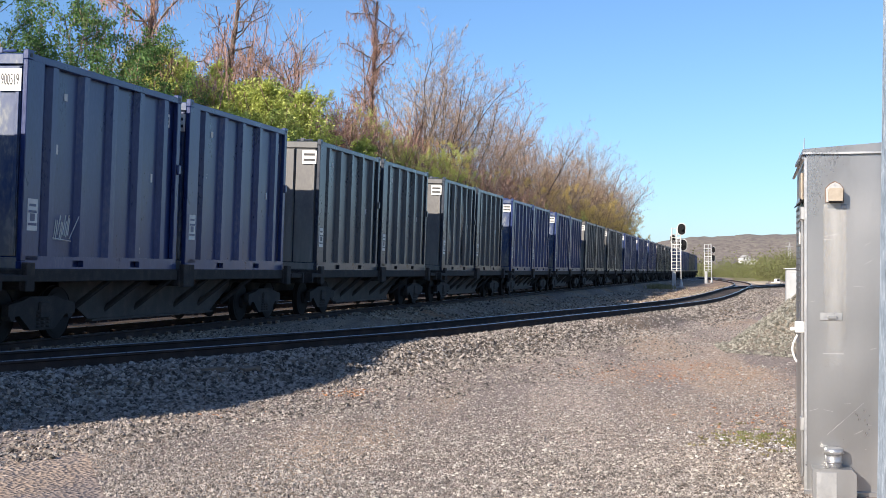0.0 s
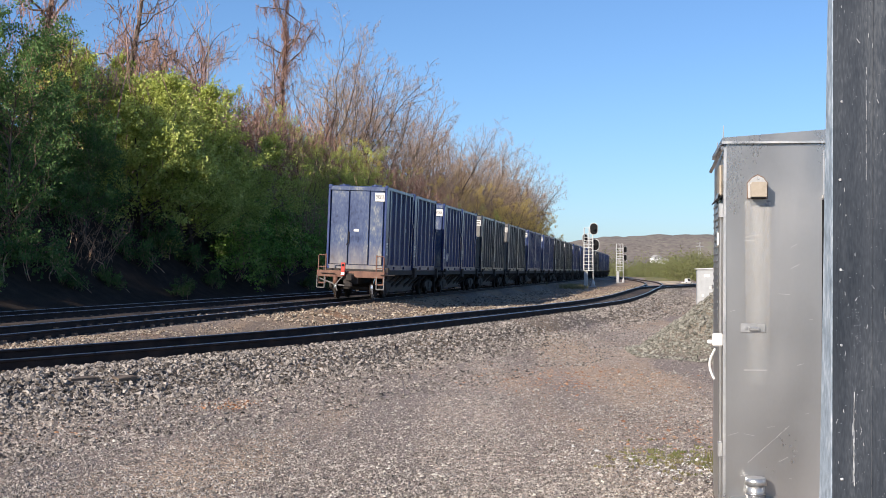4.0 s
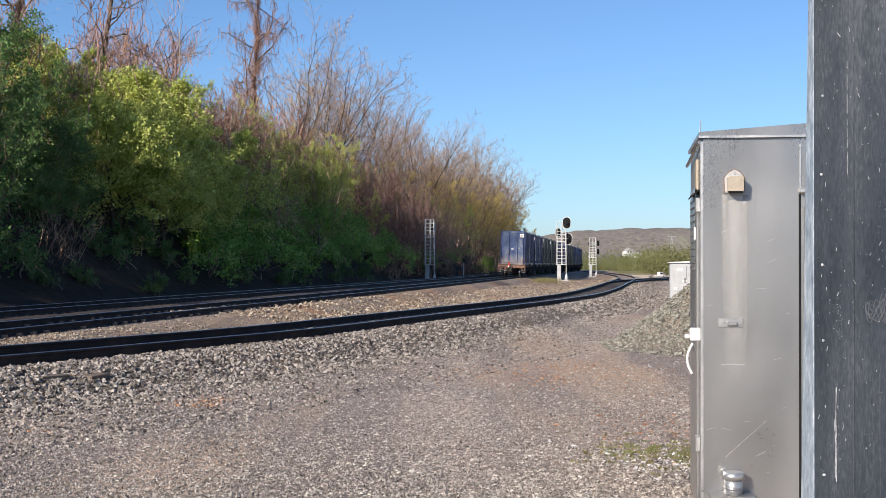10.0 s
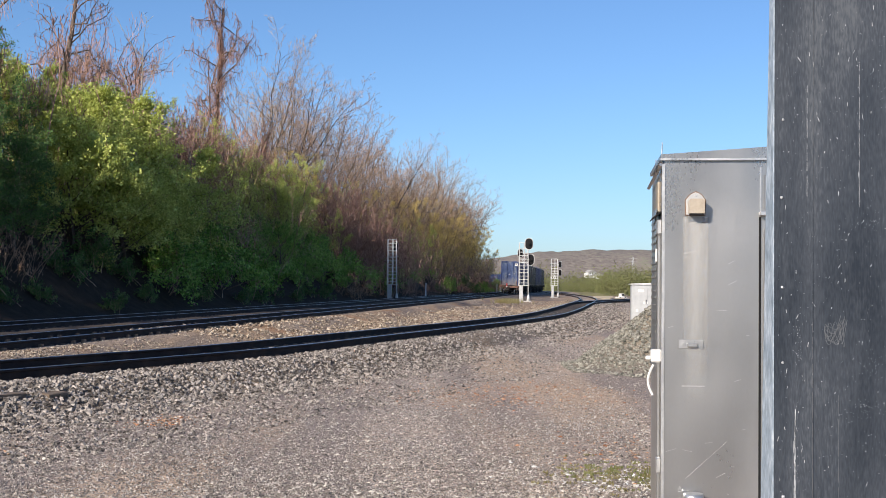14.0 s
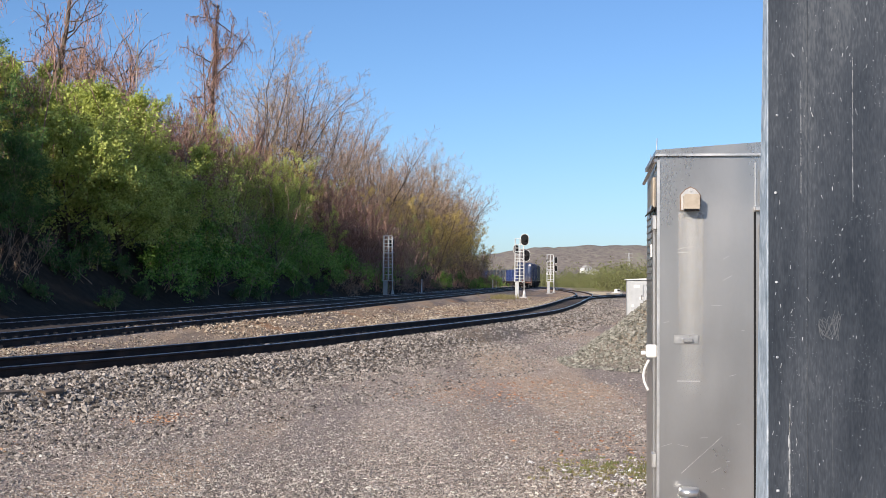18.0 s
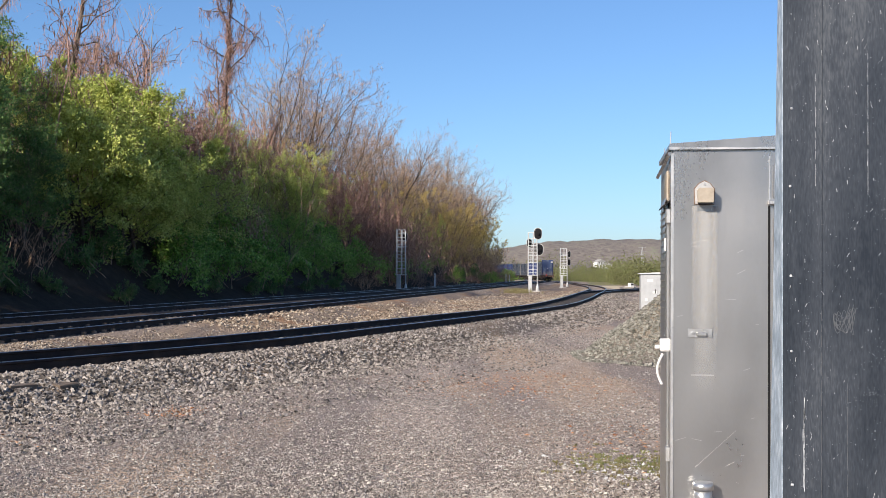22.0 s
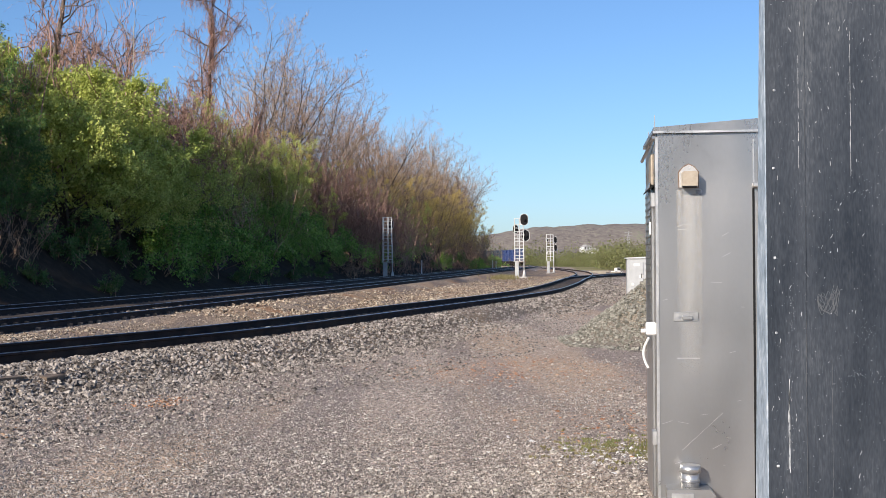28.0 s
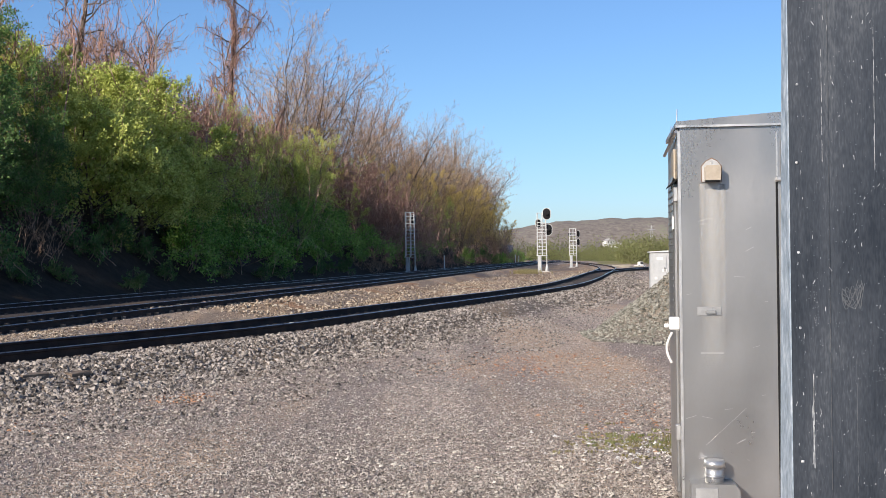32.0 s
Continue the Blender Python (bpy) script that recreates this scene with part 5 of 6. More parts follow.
# ---- loose stone and weeds ----
def stones(name, label, xy, size, z_add=0.0, mat=None, flat=0.75, seed=0, blocky=False):
    """Many small angular stones as one mesh: pointed chips, or blocky pieces with a broken top face."""
    rng = np.random.default_rng(seed)
    n = len(xy)
    z = ground_z(xy[:, 0], xy[:, 1]) + z_add
    if blocky:
        base = np.array([(1, 0.2, -0.3), (-0.2, 1, -0.3), (-1, -0.2, -0.3), (0.2, -1, -0.3), (0.6, 0.15, 0.7), (-0.15, 0.6, 0.7), (-0.6, -0.15, 0.7), (0.15, -0.6, 0.7)], float)
        f = np.array([(0, 1, 5), (0, 5, 4), (1, 2, 6), (1, 6, 5), (2, 3, 7), (2, 7, 6), (3, 0, 4), (3, 4, 7), (4, 5, 6), (4, 6, 7)])
    else:
        base = np.array([(1, 0, 0), (-1, 0, 0), (0, 1, 0), (0, -1, 0), (0, 0, 1)], float)
        f = np.array([(0, 2, 4), (2, 1, 4), (1, 3, 4), (3, 0, 4)])
    m = len(base)
    v = base[None] * rng.uniform(0.6, 1.15, (n, m, 1)) + rng.normal(0, 0.16 if blocky else 0.2, (n, m, 3))
    a = rng.uniform(0, 6.283, n)
    c, s = np.cos(a)[:, None], np.sin(a)[:, None]
    tilt = rng.uniform(-0.6, 0.6, n)[:, None]
    x, y, zz = v[..., 0], v[..., 1], v[..., 2] * flat
    y, zz = y * np.cos(tilt) - zz * np.sin(tilt), y * np.sin(tilt) + zz * np.cos(tilt)
    x, y = x * c - y * s, x * s + y * c
    sz = (rng.uniform(size[0], size[1], n) * rng.choice([0.7, 1.0, 1.0, 1.35], n))[:, None]
    lift = rng.uniform(0.05, 0.7, n)[:, None] if blocky else 0.12
    verts = np.stack([x * sz + xy[:, :1], y * sz + xy[:, 1:], zz * sz + z[:, None] + sz * lift], 2).reshape(-1, 3)
    faces = (np.arange(n)[:, None, None] * m + f[None]).reshape(-1, 3)
    return tagged(raw(name, verts.tolist(), faces.tolist(), mat or STONE), label, "gravel", kind="stuff")


def beside(line, y0, y1, d0, d1, n, seed):
    """Random points beside a line, d0..d1 to its right, over a stretch of y."""
    rng = np.random.default_rng(seed)
    L = np.array([p for p in line if y0 < p[1] < y1])
    w = 1 / np.maximum(8, L[:, 1]) ** 2.0
    i = rng.choice(len(L), n, p=w / w.sum())
    d = rng.uniform(d0, d1, n)
    t = rng.uniform(-0.3, 0.3, n)
    h = L[i, 2]
    return np.stack([L[i, 0] + d * np.cos(h) + t * np.sin(h), L[i, 1] - d * np.sin(h) + t * np.cos(h)], 1)


rng0 = np.random.default_rng(7)
yy = 6.5 / (1 - rng0.uniform(0, 0.86, 165000))
xx = yy * rng0.uniform(-0.45, 0.22, 165000)
yard = np.stack([xx, yy], 1)
keep = nearest(xx, yy, SIDING, 2)[1] > 2.6
stones("yard_gravel", "small grey and tan gravel scattered over the yard", yard[keep], (0.006, 0.0145), flat=0.9, mat=YARD_STONE, seed=1)
stones("ballast_stones", "coarse grey ballast stones along the siding", beside(SIDING, 5, 80, 0.95, 3.7, 34000, 2), (0.016, 0.03), flat=0.8, seed=2, blocky=True)
stones("ballast_stones", "coarse grey ballast stones on the shoulder of the siding", beside(SIDING, 6, 34, 0.95, 3.1, 34000, 12), (0.021, 0.036), flat=0.8, seed=12, blocky=True)
stones("ballast_stones", "scattered ballast stones where the shoulder meets the yard", beside(SIDING, 7, 40, 2.6, 5.6, 18000, 13), (0.012, 0.025), flat=0.7, seed=13, blocky=True)
stones("ballast_stones", "coarse grey ballast stones between the siding rails", beside(SIDING, 9, 70, -1.3, 1.2, 14000, 3), (0.017, 0.032), -0.01, seed=3)
stones("ballast_stones", "ballast stones between the siding and the main track", beside(SIDING, 10, 90, -4.4, -1.2, 26000, 4), (0.015, 0.032), mat=BROWN_STONE, seed=4)
stones("ballast_stones", "ballast stones of the main track", beside(MAIN, 14, 80, -1.3, 2.6, 16000, 5), (0.017, 0.032), -0.01, mat=BROWN_STONE, seed=5)
stones("ballast_stones", "coarse brown ballast strewn between the siding and the main track", beside(SIDING, 34, 128, -8.5, -1.1, 9000, 15), (0.026, 0.055), mat=BROWN_STONE, flat=0.7, seed=15, blocky=True)
stones("ballast_stones", "coarse ballast on the shoulder of the siding further out", beside(SIDING, 40, 120, 0.95, 3.4, 5000, 16), (0.026, 0.05), flat=0.7, seed=16, blocky=True)
th, rr = rng0.uniform(0, 6.283, 24000), 4.25 * np.sqrt(rng0.uniform(0, 1, 24000))
stones("stone_pile", "heap of grey crushed stone by the road", np.stack([7.0 + rr * np.cos(th), 26.0 + rr * np.sin(th)], 1), (0.022, 0.042), flat=0.8, mat=PILE_STONE, seed=6, blocky=True)


def patch(cx, cy, rx, ry, n, seed):
    r = np.random.default_rng(seed)
    return np.stack([cx + r.normal(0, rx, n), cy + r.normal(0, ry, n)], 1)


RUST_CHIP = material("rusty_chips", [(0.24, 0.10, 0.045), (0.42, 0.19, 0.09), (0.52, 0.34, 0.21)], scale=9, rough=0.9, island=True)
chips = np.concatenate([patch(1.25, 19.6, 0.9, 1.3, 900, 1), patch(-3.0, 15.2, 0.2, 0.35, 300, 2), patch(-2.3, 24.6, 0.25, 0.5, 120, 7), patch(-3.9, 12.6, 0.3, 0.5, 60, 8), patch(6.2, 94.0, 0.5, 2.2, 160, 3), patch(-1.0, 27.0, 0.25, 0.5, 80, 4), patch(2.0, 12.6, 0.5, 0.9, 220, 5)])
stones("rusty_debris", "rust coloured chips and bark strewn on the gravel", chips, (0.01, 0.026), mat=RUST_CHIP, flat=0.4, seed=8)
fleck_y = 6.5 / (1 - rng0.uniform(0, 0.8, 3600))
flecks = np.stack([fleck_y * rng0.uniform(-0.3, 0.22, 3600), fleck_y], 1)
stones("pale_chips", "scattered pale limestone chips on the yard", flecks[nearest(flecks[:, 0], flecks[:, 1], SIDING, 2)[1] > 2.4], (0.008, 0.02), mat=PALE_STONE, flat=0.5, seed=14, blocky=True)
pale = patch(1.75, 10.8, 0.4, 0.6, 420, 9)
stones("pale_litter", "pale dry leaves and chips among the weeds", pale, (0.012, 0.03), mat=DECAL, flat=0.3, seed=9)


def weeds(name, label, pts, height, mat, seed, blades=9):
    """Tufts of thin blades as one mesh."""
    r = random.Random(seed)
    verts, faces = [], []
    zs = ground_z(pts[:, 0], pts[:, 1])
    for (x, y), z in zip(pts, zs):
        for _ in range(blades):
            a, h, l = r.uniform(0, 6.28), height * r.uniform(0.5, 1.3), r.uniform(0.2, 1.0)
            w = r.uniform(0.004, 0.009)
            bx, by = x + r.uniform(-0.04, 0.04), y + r.uniform(-0.04, 0.04)
            dx, dy = math.cos(a) * h * l * 0.6, math.sin(a) * h * l * 0.6
            b = len(verts)
            verts += [(bx - w, by, z - 0.01), (bx + w, by, z - 0.01), (bx + dx * 0.5 + w * 0.8, by + dy * 0.5, z + h * 0.6), (bx + dx * 0.5 - w * 0.8, by + dy * 0.5, z + h * 0.6), (bx + dx, by + dy, z + h)]
            faces += [(b, b + 1, b + 2, b + 3), (b + 3, b + 2, b + 4)]
    return tagged(raw(name, verts, faces, mat), label, "weeds", kind="stuff")


weeds("weeds", "low green weeds at the foot of the equipment house", patch(1.72, 11.4, 0.26, 0.4, 60, 21), 0.024, OLIVE, 1)
weeds("dry_grass", "dry straw coloured grass among the gravel", patch(1.72, 11.0, 0.3, 0.6, 90, 22), 0.024, GRASS_DRY, 2)
weeds("dry_grass", "tuft of dry grass beside the main track", patch(7.6, 118.0, 0.6, 2.5, 160, 23), 0.4, GRASS_DRY, 3)

# ---- trees and brush of the bank ----


def grow(rnd, length, radius, levels, kids, angle, rise=0.25, wobble=0.12, spread_from=0.3, thin=0.55, shrink=0.55, lean=(0, 0), up=0.0, bend=0.0):
    """A branching skeleton: for each level a list of segments (start, end, radii). up: how strongly the limbs curve to the sky."""
    out = [[] for _ in range(levels)]

    def run(p, d, ln, r, lv):
        n = (8, 5, 4, 2, 1)[min(lv, 4)]
        path = [Vector(p)]
        q, e = Vector(p), Vector(d).normalized()
        for i in range(n):
            w = max(wobble, bend) if lv else wobble
            e = (e + Vector((rnd.gauss(0, w), rnd.gauss(0, w), rnd.gauss(0, w) + (rise * 0.3 if lv == 0 else rise * 0.16 + up)))).normalized()
            nxt = q + e * (ln / n)
            ra, rb = r * (1 - 0.75 * i / n), r * (1 - 0.75 * (i + 1) / n)
            out[lv].append((q.copy(), nxt.copy(), max(ra, 0.0125), max(rb, 0.0105)))
            q = nxt
            path.append(q.copy())
        if lv + 1 >= levels:
            return
        k = kids[lv]
        k = max(1, int(k * rnd.uniform(0.75, 1.25)))
        for j in range(k):
            f = spread_from + (1 - spread_from) * (j + rnd.random()) / k if lv == 0 else 0.2 + 0.8 * (j + rnd.random()) / k
            f = min(f, 0.999)
            i = int(f * n)
            b = path[i].lerp(path[i + 1], f * n - i)
            ax = (path[i + 1] - path[i]).normalized()
            side = ax.cross(Vector((rnd.gauss(0, 1), rnd.gauss(0, 1), rnd.gauss(0, 1)))).normalized()
            t = radians(angle[lv] * rnd.uniform(0.6, 1.35))
            nd = ax * math.cos(t) + side * math.sin(t)
            run(b, nd, ln * shrink * (1.15 - 0.6 * f if lv == 0 else 1.1 - 0.4 * f) * rnd.uniform(0.7, 1.2), r * thin * (1 - 0.6 * f), lv + 1)
    run((0, 0, -0.3), (lean[0], lean[1], 1), length, radius, 0)
    return out


def tube_mesh(name, segs, sides, mat, parent):
    """All the segments as open tubes in one mesh. Fine twigs (two sides) are single slivers, far thinner than the eye can part."""
    a = np.array([s[0] for s in segs])
    b = np.array([s[1] for s in segs])
    ra = np.array([s[2] for s in segs])[:, None, None]
    rb = np.array([s[3] for s in segs])[:, None, None]
    d = b - a
    d /= np.linalg.norm(d, axis=1, keepdims=True) + 1e-9
    ref = np.where(np.abs(d[:, 2:3]) > 0.9, np.array([[1.0, 0, 0]]), np.array([[0, 0, 1.0]]))
    u = np.cross(d, ref)
    u /= np.linalg.norm(u, axis=1, keepdims=True) + 1e-9
    w = np.cross(d, u)
    t = 2 * np.pi * np.arange(sides) / sides
    ring = u[:, None] * np.cos(t)[None, :, None] + w[:, None] * np.sin(t)[None, :, None]
    v = np.concatenate([a[:, None] + ring * ra, b[:, None] + ring * rb], 1).reshape(-1, 3)
    k = np.arange(sides)
    f = np.stack([k, (k + 1) % sides, (k + 1) % sides + sides, k + sides], 1)[: sides if sides > 2 else 1]
    faces = (np.arange(len(segs))[:, None, None] * 2 * sides + f[None]).reshape(-1, 4)
    return raw(name, v.tolist(), faces.tolist(), mat, parent, smooth=sides > 4)


def leaf_mesh(name, centres, size, mat, parent, seed, jitter):
    """Folded leaf pairs round the given centres, in one mesh."""
    r = np.random.default_rng(seed)
    c = np.asarray(centres) + r.normal(0, jitter, (len(centres), 3))
    n = len(c)
    u = r.normal(0, 1, (n, 3))
    u /= np.linalg.norm(u, axis=1, keepdims=True)
    w = np.cross(u, r.normal(0, 1, (n, 3)))
    w /= np.linalg.norm(w, axis=1, keepdims=True)
    nrm = np.cross(u, w)
    s = (size * r.uniform(0.55, 1.35, n))[:, None]
    v = np.stack([c - u * s, c + w * s * 0.55 + nrm * s * 0.25, c + u * s, c - w * s * 0.55 + nrm * s * 0.25], 1).reshape(-1, 3)
    i = np.arange(n)[:, None] * 4
    faces = np.concatenate([i + np.array([[0, 1, 2]]), i + np.array([[0, 2, 3]])], 1).reshape(-1, 3)
    return raw(name, v.tolist(), faces.tolist(), mat, parent)


def ends(segs, rnd, n):
    out = []
    for _ in range(n):
        a, b, _, _ = segs[rnd.randrange(len(segs))]
        out.append(tuple(a.lerp(b, rnd.uniform(0.3, 1.1))))
    return out


def crown_tree(seed, height, twig, label, leaders=4, kids=(13, 8, 7), buds=None, nbuds=0, wide=0.2):
    """A leafless tree that forks near the ground into several leaders with upswept limbs and a rounded crown of fine twigs."""
    rnd = random.Random(seed)
    t = thing("bare_tree", label, "tree", group="trees of the bank")
    lv = [[], [], [], []]
    for i in range(leaders):
        a = 6.283 * (i + rnd.random() * 0.6) / leaders
        k = wide * rnd.uniform(0.5, 1.3)
        one = grow(rnd, height * rnd.uniform(0.72, 1.0), 0.085, 4, kids, (48, 52, 56), rise=0.2, wobble=0.13, spread_from=0.25, shrink=0.36, lean=(k * math.cos(a), k * math.sin(a)), up=0.04, thin=0.5, bend=0.2)
        for x, y in zip(lv, one):
            x += y
    tube_mesh("trunk", lv[0] + lv[1], 5, BARK, t)
    tagged(tube_mesh("crown", lv[2], 3, twig, t), kind="stuff")
    tagged(tube_mesh("twig_haze", lv[3], 2, twig, t), kind="stuff")
    if buds:
        tagged(leaf_mesh("foliage", ends(lv[3], rnd, nbuds), 0.075, buds, t, seed, 0.14), kind="stuff")
    return t


def vine_tree(seed, height, label, limbs=9, shag=1.0, trunk=0.16, crooked=0.16, lean=(0, 0), reach=0.26, low=0.45, thin=0.55):
    """A bare, crooked tree: trunk and limbs wrapped in shaggy strands of dead vine, with curtains hanging from the limbs."""
    rnd = random.Random(seed)
    t = thing("vine_hung_tree", label, "tree", group="trees of the bank")
    lv = grow(rnd, height, trunk, 4, (limbs, 6, 4), (58, 52, 55), rise=0.3, wobble=crooked, spread_from=low, shrink=reach, lean=lean, up=0.06, thin=thin, bend=0.34)
    tube_mesh("trunk", lv[0], 7, BARK, t)
    tagged(tube_mesh("limb", lv[1] + lv[2], 4, BARK, t), kind="stuff")
    tagged(tube_mesh("twig_haze", lv[3], 2, VINE, t), kind="stuff")
    strands = []

    def strand(p, away, fall, n=3, ln=0.34, r=0.017):
        d = Vector((rnd.gauss(0, 1), rnd.gauss(0, 1), 0)).normalized()
        q = p + d * abs(rnd.gauss(0, away))
        for _ in range(n):
            e = q + Vector((rnd.gauss(0, 0.35), rnd.gauss(0, 0.35), fall + rnd.gauss(0, 0.5))) * ln
            strands.append((q, e, r, r * 0.7))
            q = e
    for a, b, r0, r1 in lv[0]:
        f = a.z / height
        for _ in range(int(shag * (b - a).length * (46 if f < 0.75 else 24))):
            strand(a.lerp(b, rnd.random()), 0.22 * shag * (1.4 - 1.1 * f), rnd.choice((-0.9, 0.8)))
    for a, b, r0, r1 in lv[1] + lv[2]:
        for _ in range(int(shag * (b - a).length * 7) + (rnd.random() < 0.3)):
            strand(a.lerp(b, rnd.random()), 0.1, -0.7, rnd.randrange(2, 5), 0.26, 0.014)
    if strands:
        tagged(tube_mesh("vine", strands, 3, VINE, t), kind="stuff")
    return t


def leafy_tree(seed, height, leaf, label, n=3600, size=0.13, low=0.12, wide=0.5):
    rnd = random.Random(seed)
    t = thing("leafy_tree", label, "tree", group="trees of the bank")
    lv = grow(rnd, height, 0.14, 4, (16, 7, 5), (55, 45, 45), rise=0.22, wobble=0.09, spread_from=low, shrink=wide)
    tube_mesh("trunk", lv[0] + lv[1], 5, BARK, t)
    tagged(tube_mesh("crown", lv[2] + lv[3], 2, TWIG, t), kind="stuff")
    tagged(leaf_mesh("foliage", ends(lv[3] + lv[3] + lv[2], rnd, n), size, leaf, t, seed, 0.2), kind="stuff")
    return t


def thicket(seed, height, twig, label, leaf=None, n=0, stems=14):
    rnd = random.Random(seed)
    t = thing("thicket", label, "shrub", group="brush of the bank")
    low, high = [], []
    for _ in range(stems):
        lv = grow(rnd, height * rnd.uniform(0.6, 1.1), 0.03, 4, (7, 5, 3), (45, 50, 50), rise=0.1, wobble=0.2, spread_from=0.15, shrink=0.5, lean=(rnd.gauss(0, 0.4), rnd.gauss(0, 0.4)))
        off = Vector((rnd.gauss(0, 0.25 * height), rnd.gauss(0, 0.25 * height), 0))
        low += [(a + off, b + off, x, y) for a, b, x, y in lv[0]]
        high += [(a + off, b + off, x, y) for a, b, x, y in lv[1] + lv[2] + lv[3]]
    tagged(tube_mesh("crown", low, 3, twig, t), kind="stuff")
    tagged(tube_mesh("twig_haze", high, 2, twig, t), kind="stuff")
    if leaf:
        tagged(leaf_mesh("foliage", ends(high, rnd, n), 0.1, leaf, t, seed, 0.14), kind="stuff")
    return t


KINDS = {
    "vine": [vine_tree(21, 15.0, "tall crooked tree wrapped in a shaggy column of reddish vine", 16, 1.25, 0.19, 0.12, (0.02, 0), 0.36, 0.4),
             vine_tree(22, 11.0, "crooked bare tree with arching vine-hung limbs", 10, 0.5, 0.15, 0.3, (0.2, 0.1), 0.55, 0.3),
             vine_tree(23, 8.5, "short broken trunk smothered in reddish vine", 9, 1.0, 0.15, 0.2, (0, 0), 0.42, 0.25)],
    "tall": [vine_tree(24, 17.0, "tall dark straight trunk with a few bare side limbs", 20, 0.22, 0.2, 0.04, (0, 0), 0.26, 0.3, 0.34)],
    "bare": [crown_tree(3, 18.5, TWIG_GREY, "tall bare grey-brown tree with a round upswept crown", 4),
             crown_tree(4, 17.5, TWIG, "bare brown tree with dense fine twigs", 4, (14, 8, 7)),
             crown_tree(5, 18.0, TWIG_GREY, "bare grey-brown tree forked near the ground", 3, (15, 9, 7), wide=0.24)],
    "bud": [crown_tree(6, 14.5, TWIG, "bare tree with first ochre buds", 4, (10, 6, 5), LEAF_OCHRE, 8500, 0.24),
            crown_tree(7, 12.0, TWIG, "slender tree with yellow-green buds", 4, (10, 6, 5), LEAF_LIME, 10500, 0.28)],
    "lime": [leafy_tree(8, 9.0, LEAF_LIME, "young tree in bright spring leaf", 13000, 0.125, 0.06, 0.58),
             leafy_tree(9, 8.0, LEAF_GREEN, "young tree in fresh green leaf", 12000, 0.1, 0.06, 0.55)],
    "green": [leafy_tree(10, 10.5, LEAF_DARK, "dense dark green tree", 9500, 0.11, 0.06, 0.5)],
    "brush": [thicket(11, 3.4, TWIG, "brown leafless brush on the bank", stems=10), thicket(12, 3.0, VINE, "reddish leafless brush on the bank", stems=10)],
    "copse": [thicket(15, 5.6, TWIG, "dense brown leafless thicket up the bank", stems=15), thicket(16, 5.2, VINE, "dense reddish leafless thicket up the bank", stems=15)],
    "shrub": [thicket(13, 3.4, TWIG, "half leafed green shrub on the bank", LEAF_GREEN, 3600, 8), thicket(14, 3.2, TWIG, "dark green ivy covered shrub", LEAF_DARK, 2200, 8)],
}
placed = set()
plant_rnd = random.Random(77)


def plant(kind, s, off, scale=1.0, which=None):
    """Sets a tree at s metres along the line, off metres to the left of it."""
    ks = KINDS[kind]
    src = ks[which if which is not None else plant_rnd.randrange(len(ks))]
    x, y, _ = on_line(s, -off)
    z = float(ground_z(np.array([x]), np.array([y]))[0])
    sc = scale * plant_rnd.uniform(0.9, 1.1)
    m = pose(x, y, z - 0.05, 0, 0, plant_rnd.uniform(0, 360)) @ Matrix.Diagonal((sc, sc, sc, 1))
    if src.name in placed:
        copy_thing(src, m)
    else:
        src.matrix_basis = m
        placed.add(src.name)


# front to back: brush at the foot, young trees, tall trees behind
def along(a, b, step, jitter=0.35):
    s = a
    while s < b:
        yield s + plant_rnd.uniform(-jitter, jitter) * step
        s += step


def cover(s, row):
    """What grows on the bank at s metres along, by row up the slope: kind, scale, variety."""
    r = plant_rnd.random()
    if s < 34:
        return ("shrub", 1.25, 1) if r < 0.75 or row > 2 else ("brush", 1.1, 0)
    if s < 54:
        if row == 0:
            return ("shrub", 1.2, plant_rnd.randrange(2))
        if row > 2:
            return ("copse", 1.25, 1) if r < 0.7 else ("lime", 0.6, 0)
        return ("lime", 0.78, 0) if r < 0.85 else ("lime", 0.7, 1)
    if s < 65:
        return ("copse", 1.0, plant_rnd.randrange(2)) if r < 0.6 else ("shrub", 1.4, 0) if row < 3 else ("copse", 1.0, 1)
    if s < 92:
        if row < 2:
            return ("shrub", 1.3, 0) if r < 0.6 else ("lime", 0.5, 1)
        if row > 2:
            return ("copse", 1.1, 1) if r < 0.6 else ("bud", 0.75, 1)
        return ("bud", 0.72, 1) if r < 0.48 else ("lime", 0.5, 0) if r < 0.58 else ("copse", 0.9, 0)
    if s < 118:
        return ("copse", 1.15, 1) if r < 0.7 else ("bud", 0.7, 1) if row else ("shrub", 1.3, 0)
    if s < 160:
        return ("copse", 1.1, 0) if r < 0.62 else ("bud", 0.72, 1) if r < 0.78 else ("shrub", 1.2, 0)
    return ("bud", 0.8, 0) if r < 0.62 else ("copse", 1.1, 0) if r < 0.88 else ("shrub", 1.3, 1)


for s in along(4, 245, 5.0):
    if s < 80:
        plant("shrub", s, 9.4 + plant_rnd.uniform(-0.3, 0.8), 0.6, 1)
    else:
        plant(plant_rnd.choice(("brush", "brush", "shrub")), s, 9.2 + plant_rnd.uniform(-0.4, 0.8), 0.7)
for row, (o, near_step, far_step) in enumerate(((10.9, 3.9, 6.5), (12.8, 4.2, 7.0), (14.8, 4.6, 8.0), (16.8, 5.4, 10.0), (18.8, 6.5, 12.0))):
    for s in list(along(12 + row, 128, near_step)) + list(along(128 + row, 250, far_step)):
        kind, sc, w = cover(s, row)
        plant(kind, s, o + plant_rnd.uniform(-0.8, 0.8), sc, w)
